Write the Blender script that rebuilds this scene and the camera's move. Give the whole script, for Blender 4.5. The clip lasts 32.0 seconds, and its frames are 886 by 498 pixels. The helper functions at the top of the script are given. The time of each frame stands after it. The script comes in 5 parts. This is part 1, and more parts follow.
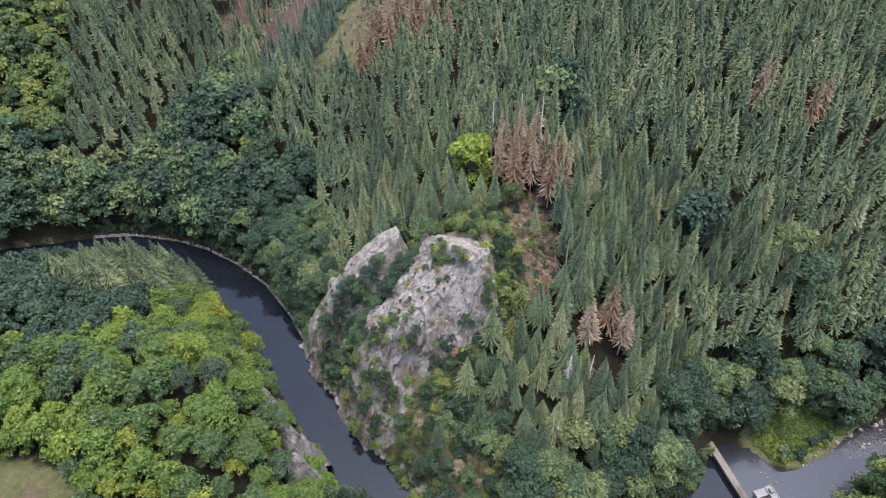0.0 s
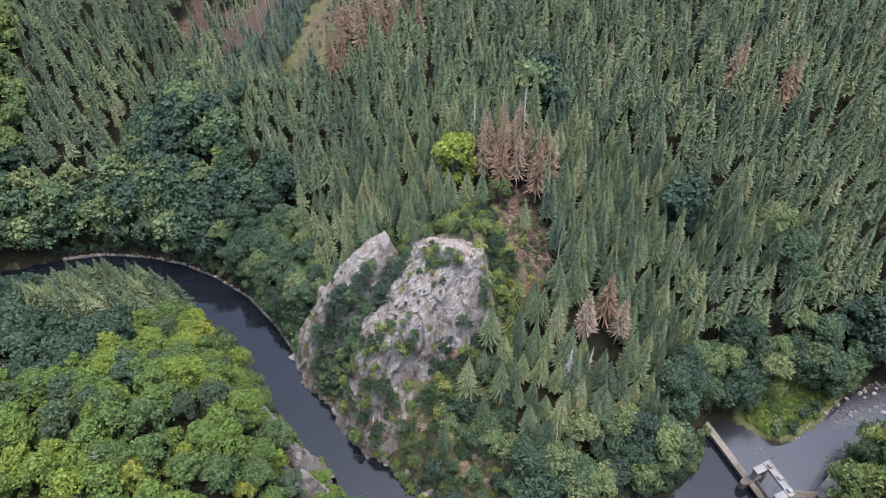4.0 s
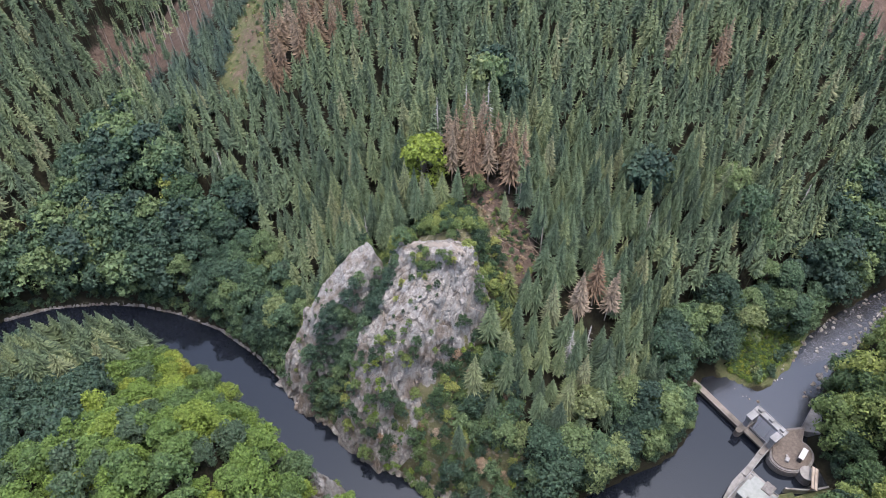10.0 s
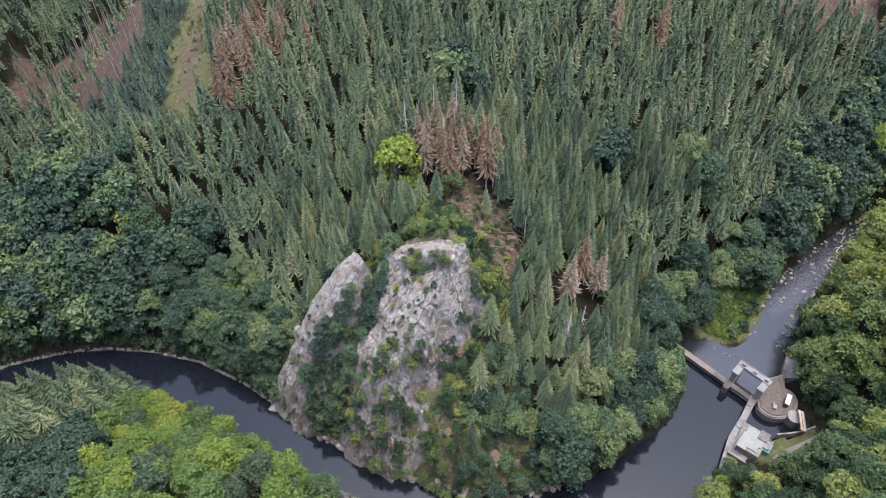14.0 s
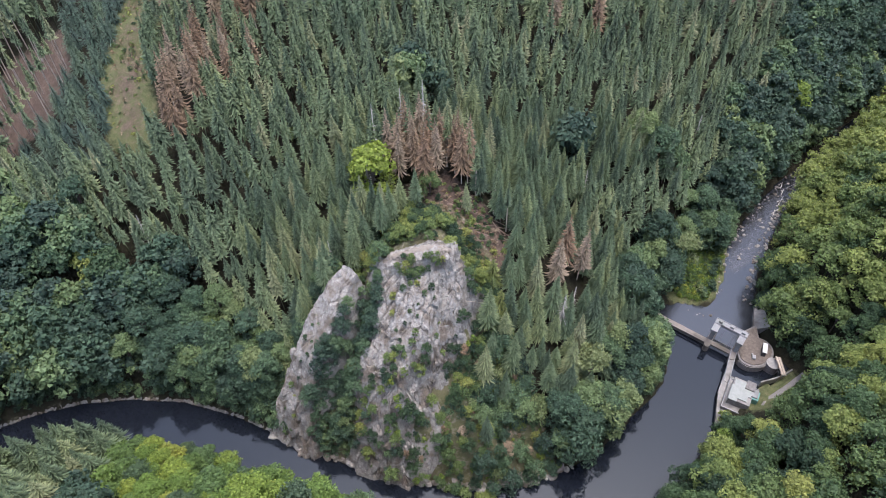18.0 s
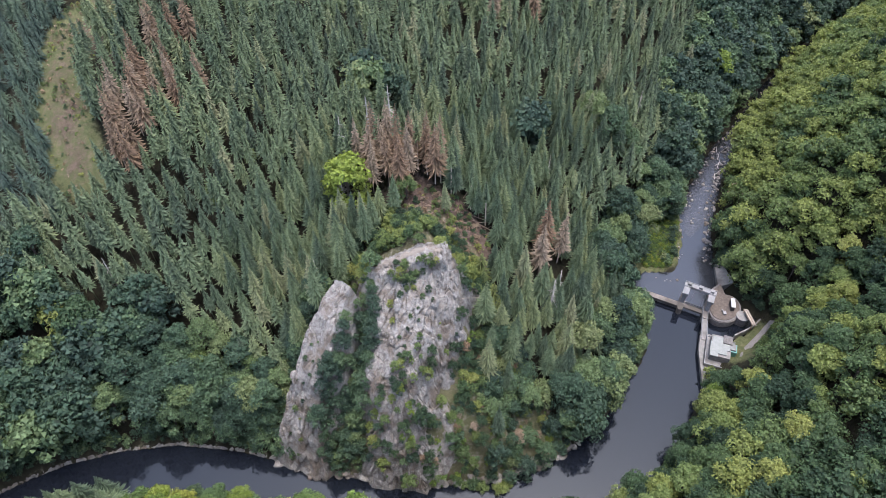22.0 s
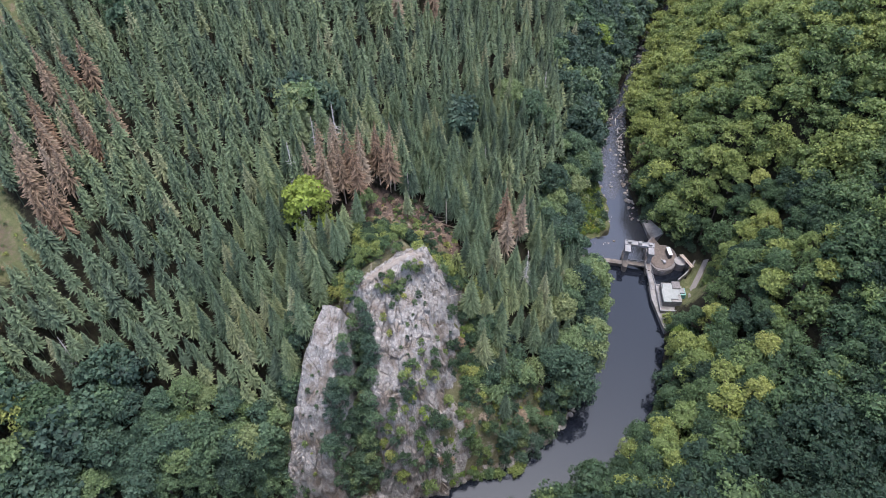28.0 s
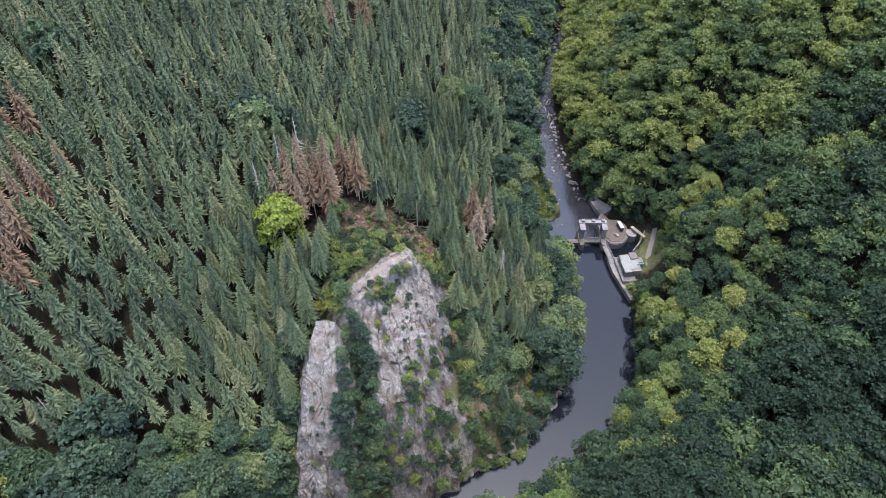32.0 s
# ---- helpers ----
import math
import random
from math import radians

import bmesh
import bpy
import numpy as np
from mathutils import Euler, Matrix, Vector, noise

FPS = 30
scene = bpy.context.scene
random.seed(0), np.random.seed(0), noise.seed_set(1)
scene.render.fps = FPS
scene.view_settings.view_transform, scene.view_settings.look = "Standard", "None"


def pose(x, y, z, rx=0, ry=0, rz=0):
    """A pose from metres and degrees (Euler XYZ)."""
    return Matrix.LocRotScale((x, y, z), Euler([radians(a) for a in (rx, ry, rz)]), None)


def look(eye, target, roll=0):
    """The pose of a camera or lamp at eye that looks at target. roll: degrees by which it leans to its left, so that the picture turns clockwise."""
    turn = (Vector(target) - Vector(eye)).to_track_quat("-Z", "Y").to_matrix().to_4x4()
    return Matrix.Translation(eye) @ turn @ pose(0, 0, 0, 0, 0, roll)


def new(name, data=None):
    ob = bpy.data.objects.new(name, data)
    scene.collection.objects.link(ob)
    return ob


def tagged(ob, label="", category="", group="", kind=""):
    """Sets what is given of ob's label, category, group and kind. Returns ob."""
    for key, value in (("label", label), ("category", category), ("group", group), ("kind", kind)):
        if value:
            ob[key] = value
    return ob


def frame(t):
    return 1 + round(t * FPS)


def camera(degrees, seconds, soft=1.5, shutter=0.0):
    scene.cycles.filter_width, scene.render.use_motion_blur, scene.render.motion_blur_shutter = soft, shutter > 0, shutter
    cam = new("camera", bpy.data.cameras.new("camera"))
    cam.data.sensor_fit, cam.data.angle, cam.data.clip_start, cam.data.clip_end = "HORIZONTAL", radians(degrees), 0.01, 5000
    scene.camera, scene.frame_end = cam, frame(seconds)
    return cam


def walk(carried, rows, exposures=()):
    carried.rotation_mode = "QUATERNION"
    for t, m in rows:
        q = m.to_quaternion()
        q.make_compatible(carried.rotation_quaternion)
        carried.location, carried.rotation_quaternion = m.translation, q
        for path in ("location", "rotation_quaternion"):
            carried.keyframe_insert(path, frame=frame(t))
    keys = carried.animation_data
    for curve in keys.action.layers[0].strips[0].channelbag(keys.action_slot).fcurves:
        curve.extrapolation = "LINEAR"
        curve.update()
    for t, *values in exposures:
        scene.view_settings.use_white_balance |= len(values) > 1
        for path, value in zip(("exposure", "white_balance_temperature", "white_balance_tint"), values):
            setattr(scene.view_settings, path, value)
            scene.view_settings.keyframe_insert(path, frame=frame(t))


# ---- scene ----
cam = camera(65.6, 32.0, soft=0.6)
METRES, EYE, TILT, LEAN, TURN = 125.0, 172.0, -46.7, 0.75, 0.0
ROWS = [
    (0.0, 0.0, 0.0, 0.0, 0.0, 0.0, -0.0),
    (0.5, -0.0083, 0.0008, 0.0029, -0.42, -0.12, 0.41),
    (1.0, -0.0165, 0.0019, 0.0061, -0.74, -0.23, 0.77),
    (1.5, -0.025, 0.0035, 0.0093, -1.12, -0.3, 1.16),
    (2.0, -0.0331, 0.0052, 0.0126, -1.49, -0.41, 1.57),
    (2.5, -0.0416, 0.0073, 0.0157, -1.84, -0.51, 1.93),
    (3.0, -0.0498, 0.0097, 0.0189, -2.18, -0.58, 2.3),
    (3.5, -0.0583, 0.012, 0.0221, -2.86, -0.75, 2.96),
    (5.5, -0.0976, 0.0178, 0.0294, -5.24, -1.09, 5.58),
    (6.0, -0.1093, 0.0195, 0.0311, -5.78, -1.14, 6.14),
    (6.5, -0.1212, 0.0211, 0.0333, -6.39, -1.2, 6.75),
    (7.0, -0.1333, 0.0227, 0.0359, -7.04, -1.31, 7.42),
    (7.5, -0.1458, 0.0244, 0.0388, -7.67, -1.47, 8.05),
    (8.0, -0.1588, 0.0265, 0.0422, -8.35, -1.62, 8.73),
    (8.5, -0.1721, 0.0287, 0.0465, -9.06, -1.82, 9.42),
    (9.0, -0.1846, 0.0311, 0.0489, -9.73, -1.94, 10.09),
    (9.5, -0.1986, 0.034, 0.0532, -10.5, -2.12, 10.8),
    (10.0, -0.2125, 0.0373, 0.0573, -11.26, -2.31, 11.54),
    (10.5, -0.2277, 0.0409, 0.0607, -12.07, -2.47, 12.28),
    (11.0, -0.2423, 0.0446, 0.0656, -12.9, -2.72, 13.08),
    (11.5, -0.2573, 0.0485, 0.0704, -13.79, -2.99, 13.92),
    (12.0, -0.2731, 0.0529, 0.0752, -14.69, -3.24, 14.76),
    (12.5, -0.2894, 0.0575, 0.0802, -15.62, -3.51, 15.6),
    (13.0, -0.3052, 0.0624, 0.086, -16.57, -3.8, 16.49),
    (13.5, -0.3212, 0.0676, 0.0918, -17.55, -4.11, 17.38),
    (14.0, -0.3372, 0.073, 0.0981, -18.54, -4.45, 18.23),
    (14.5, -0.3534, 0.0786, 0.1038, -19.56, -4.77, 19.09),
    (15.0, -0.3689, 0.0842, 0.1106, -20.56, -5.14, 19.93),
    (15.5, -0.3845, 0.09, 0.1172, -21.58, -5.5, 20.78),
    (17.5, -0.4451, 0.1156, 0.1441, -25.69, -7.04, 24.21),
    (18.0, -0.4595, 0.1221, 0.1519, -26.75, -7.5, 25.06),
    (18.5, -0.474, 0.129, 0.1601, -27.83, -8.0, 25.89),
    (19.0, -0.4882, 0.1357, 0.168, -28.92, -8.49, 26.72),
    (19.5, -0.5019, 0.1425, 0.1767, -30.03, -9.01, 27.54),
    (20.0, -0.5161, 0.1497, 0.1855, -31.2, -9.55, 28.35),
    (20.5, -0.5298, 0.1569, 0.1937, -32.36, -10.07, 29.16),
    (21.0, -0.543, 0.1644, 0.2033, -33.56, -10.68, 29.96),
    (21.5, -0.5561, 0.1719, 0.212, -34.75, -11.26, 30.74),
    (22.0, -0.5691, 0.1798, 0.2216, -35.98, -11.89, 31.49),
    (22.5, -0.582, 0.1879, 0.2305, -37.24, -12.52, 32.26),
    (23.0, -0.5944, 0.1961, 0.2402, -38.53, -13.19, 33.0),
    (23.5, -0.6067, 0.2044, 0.2501, -39.85, -13.89, 33.72),
    (24.0, -0.6189, 0.2126, 0.2602, -41.2, -14.6, 34.43),
    (24.5, -0.6306, 0.2209, 0.2707, -42.56, -15.36, 35.13),
    (25.0, -0.6422, 0.2294, 0.2812, -43.94, -16.13, 35.8),
    (25.5, -0.6536, 0.238, 0.2918, -45.35, -16.93, 36.45),
    (27.5, -0.6971, 0.2754, 0.3325, -51.24, -20.31, 38.97),
    (28.0, -0.7072, 0.2853, 0.3438, -52.8, -21.27, 39.54),
    (28.5, -0.717, 0.2952, 0.3547, -54.39, -22.25, 40.1),
    (29.0, -0.7265, 0.3055, 0.366, -56.0, -23.26, 40.64),
    (29.5, -0.7357, 0.3158, 0.3771, -57.63, -24.28, 41.15),
    (30.0, -0.7446, 0.3261, 0.3885, -59.29, -25.35, 41.64),
    (30.5, -0.7533, 0.3365, 0.3998, -60.98, -26.43, 42.12),
    (31.0, -0.7616, 0.3471, 0.4114, -62.69, -27.53, 42.54),
    (31.5, -0.7694, 0.3576, 0.4232, -64.42, -28.66, 42.95),
    (32.0, -0.7772, 0.3685, 0.4351, -66.2, -29.83, 43.32),
]
walk(cam, [(t, pose(0, 0, EYE, TILT, LEAN, TURN) @ pose(METRES * x, METRES * y, METRES * z, 90 + pitch, roll, yaw)) for t, x, y, z, yaw, pitch, roll in ROWS],
     [(0.0, 1.56, 6400, 13), (12.0, 1.55, 6350, 13), (20.0, 1.53, 6250, 13), (32.0, 1.55, 6200, 14)])


# ---- world, sun, exposure ----
world = bpy.data.worlds.new("sky")
scene.world = world
world.use_nodes = True
wn = world.node_tree
sky = wn.nodes.new("ShaderNodeTexSky")
sky.sky_type = "NISHITA"
sky.sun_disc = False
sky.sun_elevation, sky.sun_rotation = radians(84), radians(113)
sky.air_density, sky.dust_density = 1.0, 4.0
wn.links.new(sky.outputs["Color"], wn.nodes["Background"].inputs["Color"])
wn.nodes["Background"].inputs["Strength"].default_value = 0.15
sun = new("sun", bpy.data.lights.new("sun", "SUN"))
sun.data.energy, sun.data.angle, sun.data.color = 0.85, radians(30), (1.0, 0.98, 0.95)
sun.matrix_world = look((0, 0, 300), (-9, 4, 200))


# ---- small tools ----
RNG = np.random.default_rng(7)


def hash01(i, j, k, seed=0):
    n = (np.asarray(i, np.int64) * 374761393 + np.asarray(j, np.int64) * 668265263 + np.asarray(k, np.int64) * 2147483647 + seed * 974711) & 0x7FFFFFFF
    n = ((n ^ (n >> 13)) * 1274126177) & 0x7FFFFFFF
    n = ((n ^ (n >> 15)) * 668265263) & 0x7FFFFFFF
    return ((n ^ (n >> 16)) & 0xFFFFFF) / float(0x1000000)


def value_noise(p, seed=0):
    """Smooth noise from -1 to 1 at the rows of p."""
    b = np.floor(p).astype(np.int64)
    f = p - b
    f = f * f * (3 - 2 * f)
    out = np.zeros(len(p))
    for dx in (0, 1):
        for dy in (0, 1):
            for dz in (0, 1):
                w = (f[:, 0] if dx else 1 - f[:, 0]) * (f[:, 1] if dy else 1 - f[:, 1]) * (f[:, 2] if dz else 1 - f[:, 2])
                out += w * hash01(b[:, 0] + dx, b[:, 1] + dy, b[:, 2] + dz, seed)
    return out * 2 - 1


def fbm(p, octaves=4, seed=0):
    out, amp = np.zeros(len(p)), 1.0
    for o in range(octaves):
        out += amp * value_noise(p * 2.03 ** o, seed + o)
        amp *= 0.5
    return out


def cells(p, seed=0):
    """Voronoi: the distance to the nearest border and a random value of the nearest cell."""
    b = np.floor(p).astype(np.int64)
    d1, d2, value = np.full(len(p), 9.0), np.full(len(p), 9.0), np.zeros(len(p))
    for dx in (-1, 0, 1):
        for dy in (-1, 0, 1):
            for dz in (-1, 0, 1):
                i, j, k = b[:, 0] + dx, b[:, 1] + dy, b[:, 2] + dz
                q = np.stack([i + hash01(i, j, k, seed), j + hash01(i, j, k, seed + 1), k + hash01(i, j, k, seed + 2)], 1)
                d = np.linalg.norm(p - q, axis=1)
                near = d < d1
                d2 = np.where(near, d1, np.minimum(d2, d))
                value = np.where(near, hash01(i, j, k, seed + 3), value)
                d1 = np.minimum(d1, d)
    return d2 - d1, value


def mesh_of(name, verts, faces, smooth=False, tint=None, tip_light=None):
    """A mesh from arrays: rows of places, rows of three or four corners."""
    me = bpy.data.meshes.new(name)
    verts, faces = np.asarray(verts, np.float32), np.asarray(faces, np.int32)
    n = faces.shape[1]
    me.vertices.add(len(verts))
    me.vertices.foreach_set("co", verts.ravel())
    me.loops.add(faces.size)
    me.loops.foreach_set("vertex_index", faces.ravel())
    me.polygons.add(len(faces))
    me.polygons.foreach_set("loop_start", np.arange(0, faces.size, n, dtype=np.int32))
    me.polygons.foreach_set("loop_total", np.full(len(faces), n, np.int32))
    me.polygons.foreach_set("use_smooth", np.full(len(faces), smooth))
    if tint is not None:
        at = me.attributes.new("tint", "FLOAT", "POINT")
        at.data.foreach_set("value", np.asarray(tint, np.float32))
    if tip_light is not None:
        me.attributes.new("tip_light", "FLOAT", "POINT").data.foreach_set("value", np.asarray(tip_light, np.float32))
    me.update(calc_edges=True)
    return me


def part(name, data, material, parent=None, label="", at=None):
    """Links a mesh, or a bmesh, as one object under its thing."""
    if isinstance(data, bmesh.types.BMesh):
        me = bpy.data.meshes.new(name)
        data.to_mesh(me)
        data.free()
        data = me
    if material is not None and not data.materials:
        data.materials.append(material)
    ob = new(name, data)
    if parent is not None:
        ob.parent = parent
    if at is not None:
        ob.matrix_local = at
    if label:
        ob["label"] = label
    return ob


def thing(name, m, label, category, group="", kind=""):
    ob = new(name)
    ob.matrix_world = m
    return tagged(ob, label, category, group, kind)


def box(bm, size, m=Matrix(), bevel=0.0):
    made = bmesh.ops.create_cube(bm, size=1.0, matrix=m @ Matrix.Diagonal((*size, 1)))
    if bevel:
        edges = list({e for v in made["verts"] for e in v.link_edges})
        bmesh.ops.bevel(bm, geom=edges, offset=bevel, segments=1, affect="EDGES")
    return bm


def boxed(size, m=Matrix(), bevel=0.0):
    return box(bmesh.new(), size, m, bevel)


def tube(points, radii, sides=6):
    """A tapered round limb along some points."""
    points, V, Fc = [Vector(p) for p in points], [], []
    for i, (p, r) in enumerate(zip(points, radii)):
        way = (points[min(i + 1, len(points) - 1)] - points[max(i - 1, 0)]).normalized()
        side = way.orthogonal().normalized()
        other = way.cross(side)
        for k in range(sides):
            a = 2 * math.pi * k / sides
            V.append(p + r * (math.cos(a) * side + math.sin(a) * other))
    for i in range(len(points) - 1):
        for k in range(sides):
            a, b = i * sides + k, i * sides + (k + 1) % sides
            Fc.append((a, b, b + sides, a + sides))
    n = len(V)
    V += [points[0], points[-1]]
    for k in range(sides):
        Fc.append((n, (k + 1) % sides, k, k))
        Fc.append((n + 1, n - sides + k, n - sides + (k + 1) % sides, n - sides + (k + 1) % sides))
    return np.array([tuple(v) for v in V]), np.array(Fc)


def tris(faces):
    """Quads as triangles; a quad that repeats a corner gives one."""
    faces = np.asarray(faces)
    if faces.shape[1] == 3:
        return faces
    second = faces[faces[:, 2] != faces[:, 3]]
    return np.concatenate([faces[:, :3], second[:, [0, 2, 3]]])


def merge(pieces):
    V, Fc, n = [], [], 0
    for v, f in pieces:
        V.append(v)
        Fc.append(tris(f) + n)
        n += len(v)
    return np.concatenate(V), np.concatenate(Fc)


# ---- materials ----
def material(name, roughness=0.8, specular=0.3, metallic=0.0):
    ma = bpy.data.materials.new(name)
    ma.use_nodes = True
    nt = ma.node_tree
    b = nt.nodes["Principled BSDF"]
    b.inputs["Roughness"].default_value = roughness
    b.inputs["Specular IOR Level"].default_value = specular
    b.inputs["Metallic"].default_value = metallic
    return ma, nt, b


def node(nt, kind, **values):
    n = nt.nodes.new(kind)
    for key, v in values.items():
        n.inputs[key.replace("_", " ")].default_value = v
    return n


def ramp(nt, stops, fac):
    r = nt.nodes.new("ShaderNodeValToRGB")
    el = r.color_ramp.elements
    while len(el) < len(stops):
        el.new(0.5)
    for e, (at, c) in zip(el, stops):
        e.position, e.color = at, (*c, 1)
    nt.links.new(fac, r.inputs["Fac"])
    return r.outputs["Color"]


def calc(nt, op, a, b, c=None):
    n = nt.nodes.new("ShaderNodeMath")
    n.operation = op
    for i, v in enumerate((a, b, c)):
        if v is None:
            continue
        if isinstance(v, (int, float)):
            n.inputs[i].default_value = v
        else:
            nt.links.new(v, n.inputs[i])
    return n.outputs[0]


def mixed(nt, fac, a, b, mode="MIX"):
    n = nt.nodes.new("ShaderNodeMix")
    n.data_type, n.blend_type = "RGBA", mode
    for key, v in ((0, fac), (6, a), (7, b)):
        if isinstance(v, (int, float)):
            n.inputs[key].default_value = v
        elif isinstance(v, tuple):
            n.inputs[key].default_value = (*v, 1)
        else:
            nt.links.new(v, n.inputs[key])
    return n.outputs[2]


def world_noise(nt, scale, detail=4, rough=0.6, kind="ShaderNodeTexNoise"):
    g = nt.nodes.new("ShaderNodeNewGeometry")
    n = nt.nodes.new(kind)
    n.inputs["Scale"].default_value = scale
    if kind == "ShaderNodeTexNoise":
        n.inputs["Detail"].default_value, n.inputs["Roughness"].default_value = detail, rough
    nt.links.new(g.outputs["Position"], n.inputs["Vector"])
    return n


def relief(nt, bsdf, height, strength, distance):
    b = nt.nodes.new("ShaderNodeBump")
    b.inputs["Strength"].default_value, b.inputs["Distance"].default_value = strength, distance
    nt.links.new(height, b.inputs["Height"])
    nt.links.new(b.outputs["Normal"], bsdf.inputs["Normal"])


def foliage(name, stops, joined, translucent=0.25, spread=0.6):
    """Leaves or needles: a colour for each tree, varied leaf by leaf, with crown shade painted in: darker inside,
    brighter at the tips. joined: the tree's own value comes from the mesh.
    """
    ma, nt, b = material(name, 0.65, 0.22)
    if joined:
        at = nt.nodes.new("ShaderNodeAttribute")
        at.attribute_name = "tint"
        tree = at.outputs["Fac"]
    else:
        tree = nt.nodes.new("ShaderNodeObjectInfo").outputs["Random"]
    tip_light = nt.nodes.new("ShaderNodeAttribute")
    tip_light.attribute_name = "tip_light"
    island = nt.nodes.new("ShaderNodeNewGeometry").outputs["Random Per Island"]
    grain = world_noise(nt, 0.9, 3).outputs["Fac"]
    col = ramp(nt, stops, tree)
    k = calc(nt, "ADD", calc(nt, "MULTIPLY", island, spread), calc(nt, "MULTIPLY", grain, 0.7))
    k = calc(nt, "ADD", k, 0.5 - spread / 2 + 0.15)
    # crown shade is put into the colour: dark inside, light towards the tips
    k = calc(nt, "MULTIPLY", k, calc(nt, "MULTIPLY_ADD", tip_light.outputs["Fac"], 1.05, 0.66))
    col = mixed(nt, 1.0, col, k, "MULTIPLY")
    nt.links.new(col, b.inputs["Base Color"])
    if translucent:
        t = nt.nodes.new("ShaderNodeBsdfTranslucent")
        nt.links.new(mixed(nt, 1.0, col, (1.15, 1.1, 0.6), "MULTIPLY"), t.inputs["Color"])
        m = nt.nodes.new("ShaderNodeMixShader")
        m.inputs[0].default_value = translucent
        nt.links.new(b.outputs[0], m.inputs[1])
        nt.links.new(t.outputs[0], m.inputs[2])
        nt.links.new(m.outputs[0], nt.nodes["Material Output"].inputs["Surface"])
    return ma


SPRUCE = [(0.0, (0.056, 0.078, 0.050)), (0.35, (0.080, 0.110, 0.064)), (0.7, (0.108, 0.140, 0.074)), (0.9, (0.140, 0.166, 0.080)), (1.0, (0.172, 0.182, 0.104))]
YOUNG = [(0.0, (0.044, 0.068, 0.056)), (0.6, (0.062, 0.092, 0.066)), (1.0, (0.090, 0.125, 0.078))]
LEAF = [(0.0, (0.024, 0.044, 0.028)), (0.4, (0.056, 0.092, 0.044)), (0.72, (0.112, 0.152, 0.054)), (0.92, (0.162, 0.192, 0.058)), (1.0, (0.195, 0.210, 0.066))]
DARKLEAF = [(0.0, (0.033, 0.056, 0.042)), (0.4, (0.050, 0.084, 0.052)), (0.75, (0.080, 0.122, 0.062)), (0.92, (0.112, 0.152, 0.066)), (1.0, (0.135, 0.160, 0.075))]
LIGHTLEAF = [(0.0, (0.056, 0.084, 0.052)), (0.3, (0.074, 0.118, 0.044)), (0.65, (0.106, 0.160, 0.038)), (0.9, (0.150, 0.196, 0.038)), (1.0, (0.195, 0.212, 0.045))]
DEAD = [(0.0, (0.150, 0.100, 0.064)), (0.5, (0.192, 0.138, 0.092)), (1.0, (0.222, 0.176, 0.128))]
MAT = {}
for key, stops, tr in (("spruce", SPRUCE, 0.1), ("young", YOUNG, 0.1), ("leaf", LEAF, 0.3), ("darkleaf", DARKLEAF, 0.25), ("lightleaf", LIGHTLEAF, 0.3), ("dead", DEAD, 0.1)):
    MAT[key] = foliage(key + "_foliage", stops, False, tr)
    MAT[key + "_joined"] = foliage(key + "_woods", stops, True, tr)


def plain(name, low, high, scale, roughness=0.85, bump=0.3, bump_scale=None, metallic=0.0, specular=0.3, stains=None):
    ma, nt, b = material(name, roughness, specular, metallic)
    n = world_noise(nt, scale, 6, 0.65)
    col = ramp(nt, [(0.3, low), (0.7, high)], n.outputs["Fac"])
    if stains:
        big = world_noise(nt, scale * 0.17, 4)
        col = mixed(nt, ramp(nt, [(0.48, (0, 0, 0)), (0.66, (1, 1, 1))], big.outputs["Fac"]), col, stains)
    nt.links.new(col, b.inputs["Base Color"])
    if bump:
        fine = world_noise(nt, bump_scale or scale * 4, 5)
        relief(nt, b, fine.outputs["Fac"], bump, 0.1)
    return ma


MAT["bark"] = plain("bark", (0.060, 0.048, 0.040), (0.14, 0.115, 0.095), 1.5)
MAT["pale_bark"] = plain("pale_bark", (0.30, 0.24, 0.19), (0.50, 0.43, 0.36), 0.8)
MAT["grey_wood"] = plain("grey_wood", (0.30, 0.28, 0.26), (0.52, 0.49, 0.46), 1.0)
MAT["log"] = plain("fallen_log_wood", (0.12, 0.085, 0.065), (0.25, 0.19, 0.15), 1.0)
MAT["concrete"] = plain("concrete", (0.17, 0.162, 0.155), (0.28, 0.27, 0.258), 0.9, stains=(0.11, 0.10, 0.09))
MAT["pale_concrete"] = plain("pale_concrete", (0.215, 0.215, 0.22), (0.31, 0.31, 0.318), 0.8, stains=(0.15, 0.15, 0.146))
MAT["warm_concrete"] = plain("warm_concrete", (0.15, 0.130, 0.115), (0.22, 0.195, 0.175), 0.9, stains=(0.09, 0.08, 0.068))
MAT["masonry"] = plain("masonry", (0.10, 0.092, 0.088), (0.20, 0.187, 0.18), 1.6, bump=0.6)
MAT["steel"] = plain("grey_steel", (0.24, 0.255, 0.27), (0.35, 0.365, 0.38), 1.2, 0.5, 0.1, metallic=0.3)
MAT["dark_steel"] = plain("dark_steel", (0.05, 0.05, 0.055), (0.10, 0.10, 0.11), 1.2, 0.5, 0.1, metallic=0.4)
MAT["green_sheet"] = plain("green_sheet", (0.10, 0.24, 0.22), (0.17, 0.33, 0.30), 1.0, 0.5, 0.1)
MAT["roof"] = plain("pale_roofing", (0.21, 0.225, 0.215), (0.29, 0.305, 0.292), 0.7, stains=(0.145, 0.155, 0.145))
MAT["white"] = plain("white_paint", (0.42, 0.42, 0.42), (0.52, 0.52, 0.52), 0.7, 0.5, 0.1)
MAT["rust"] = plain("rusty_steel", (0.22, 0.11, 0.06), (0.36, 0.22, 0.14), 1.5, 0.7, 0.2)
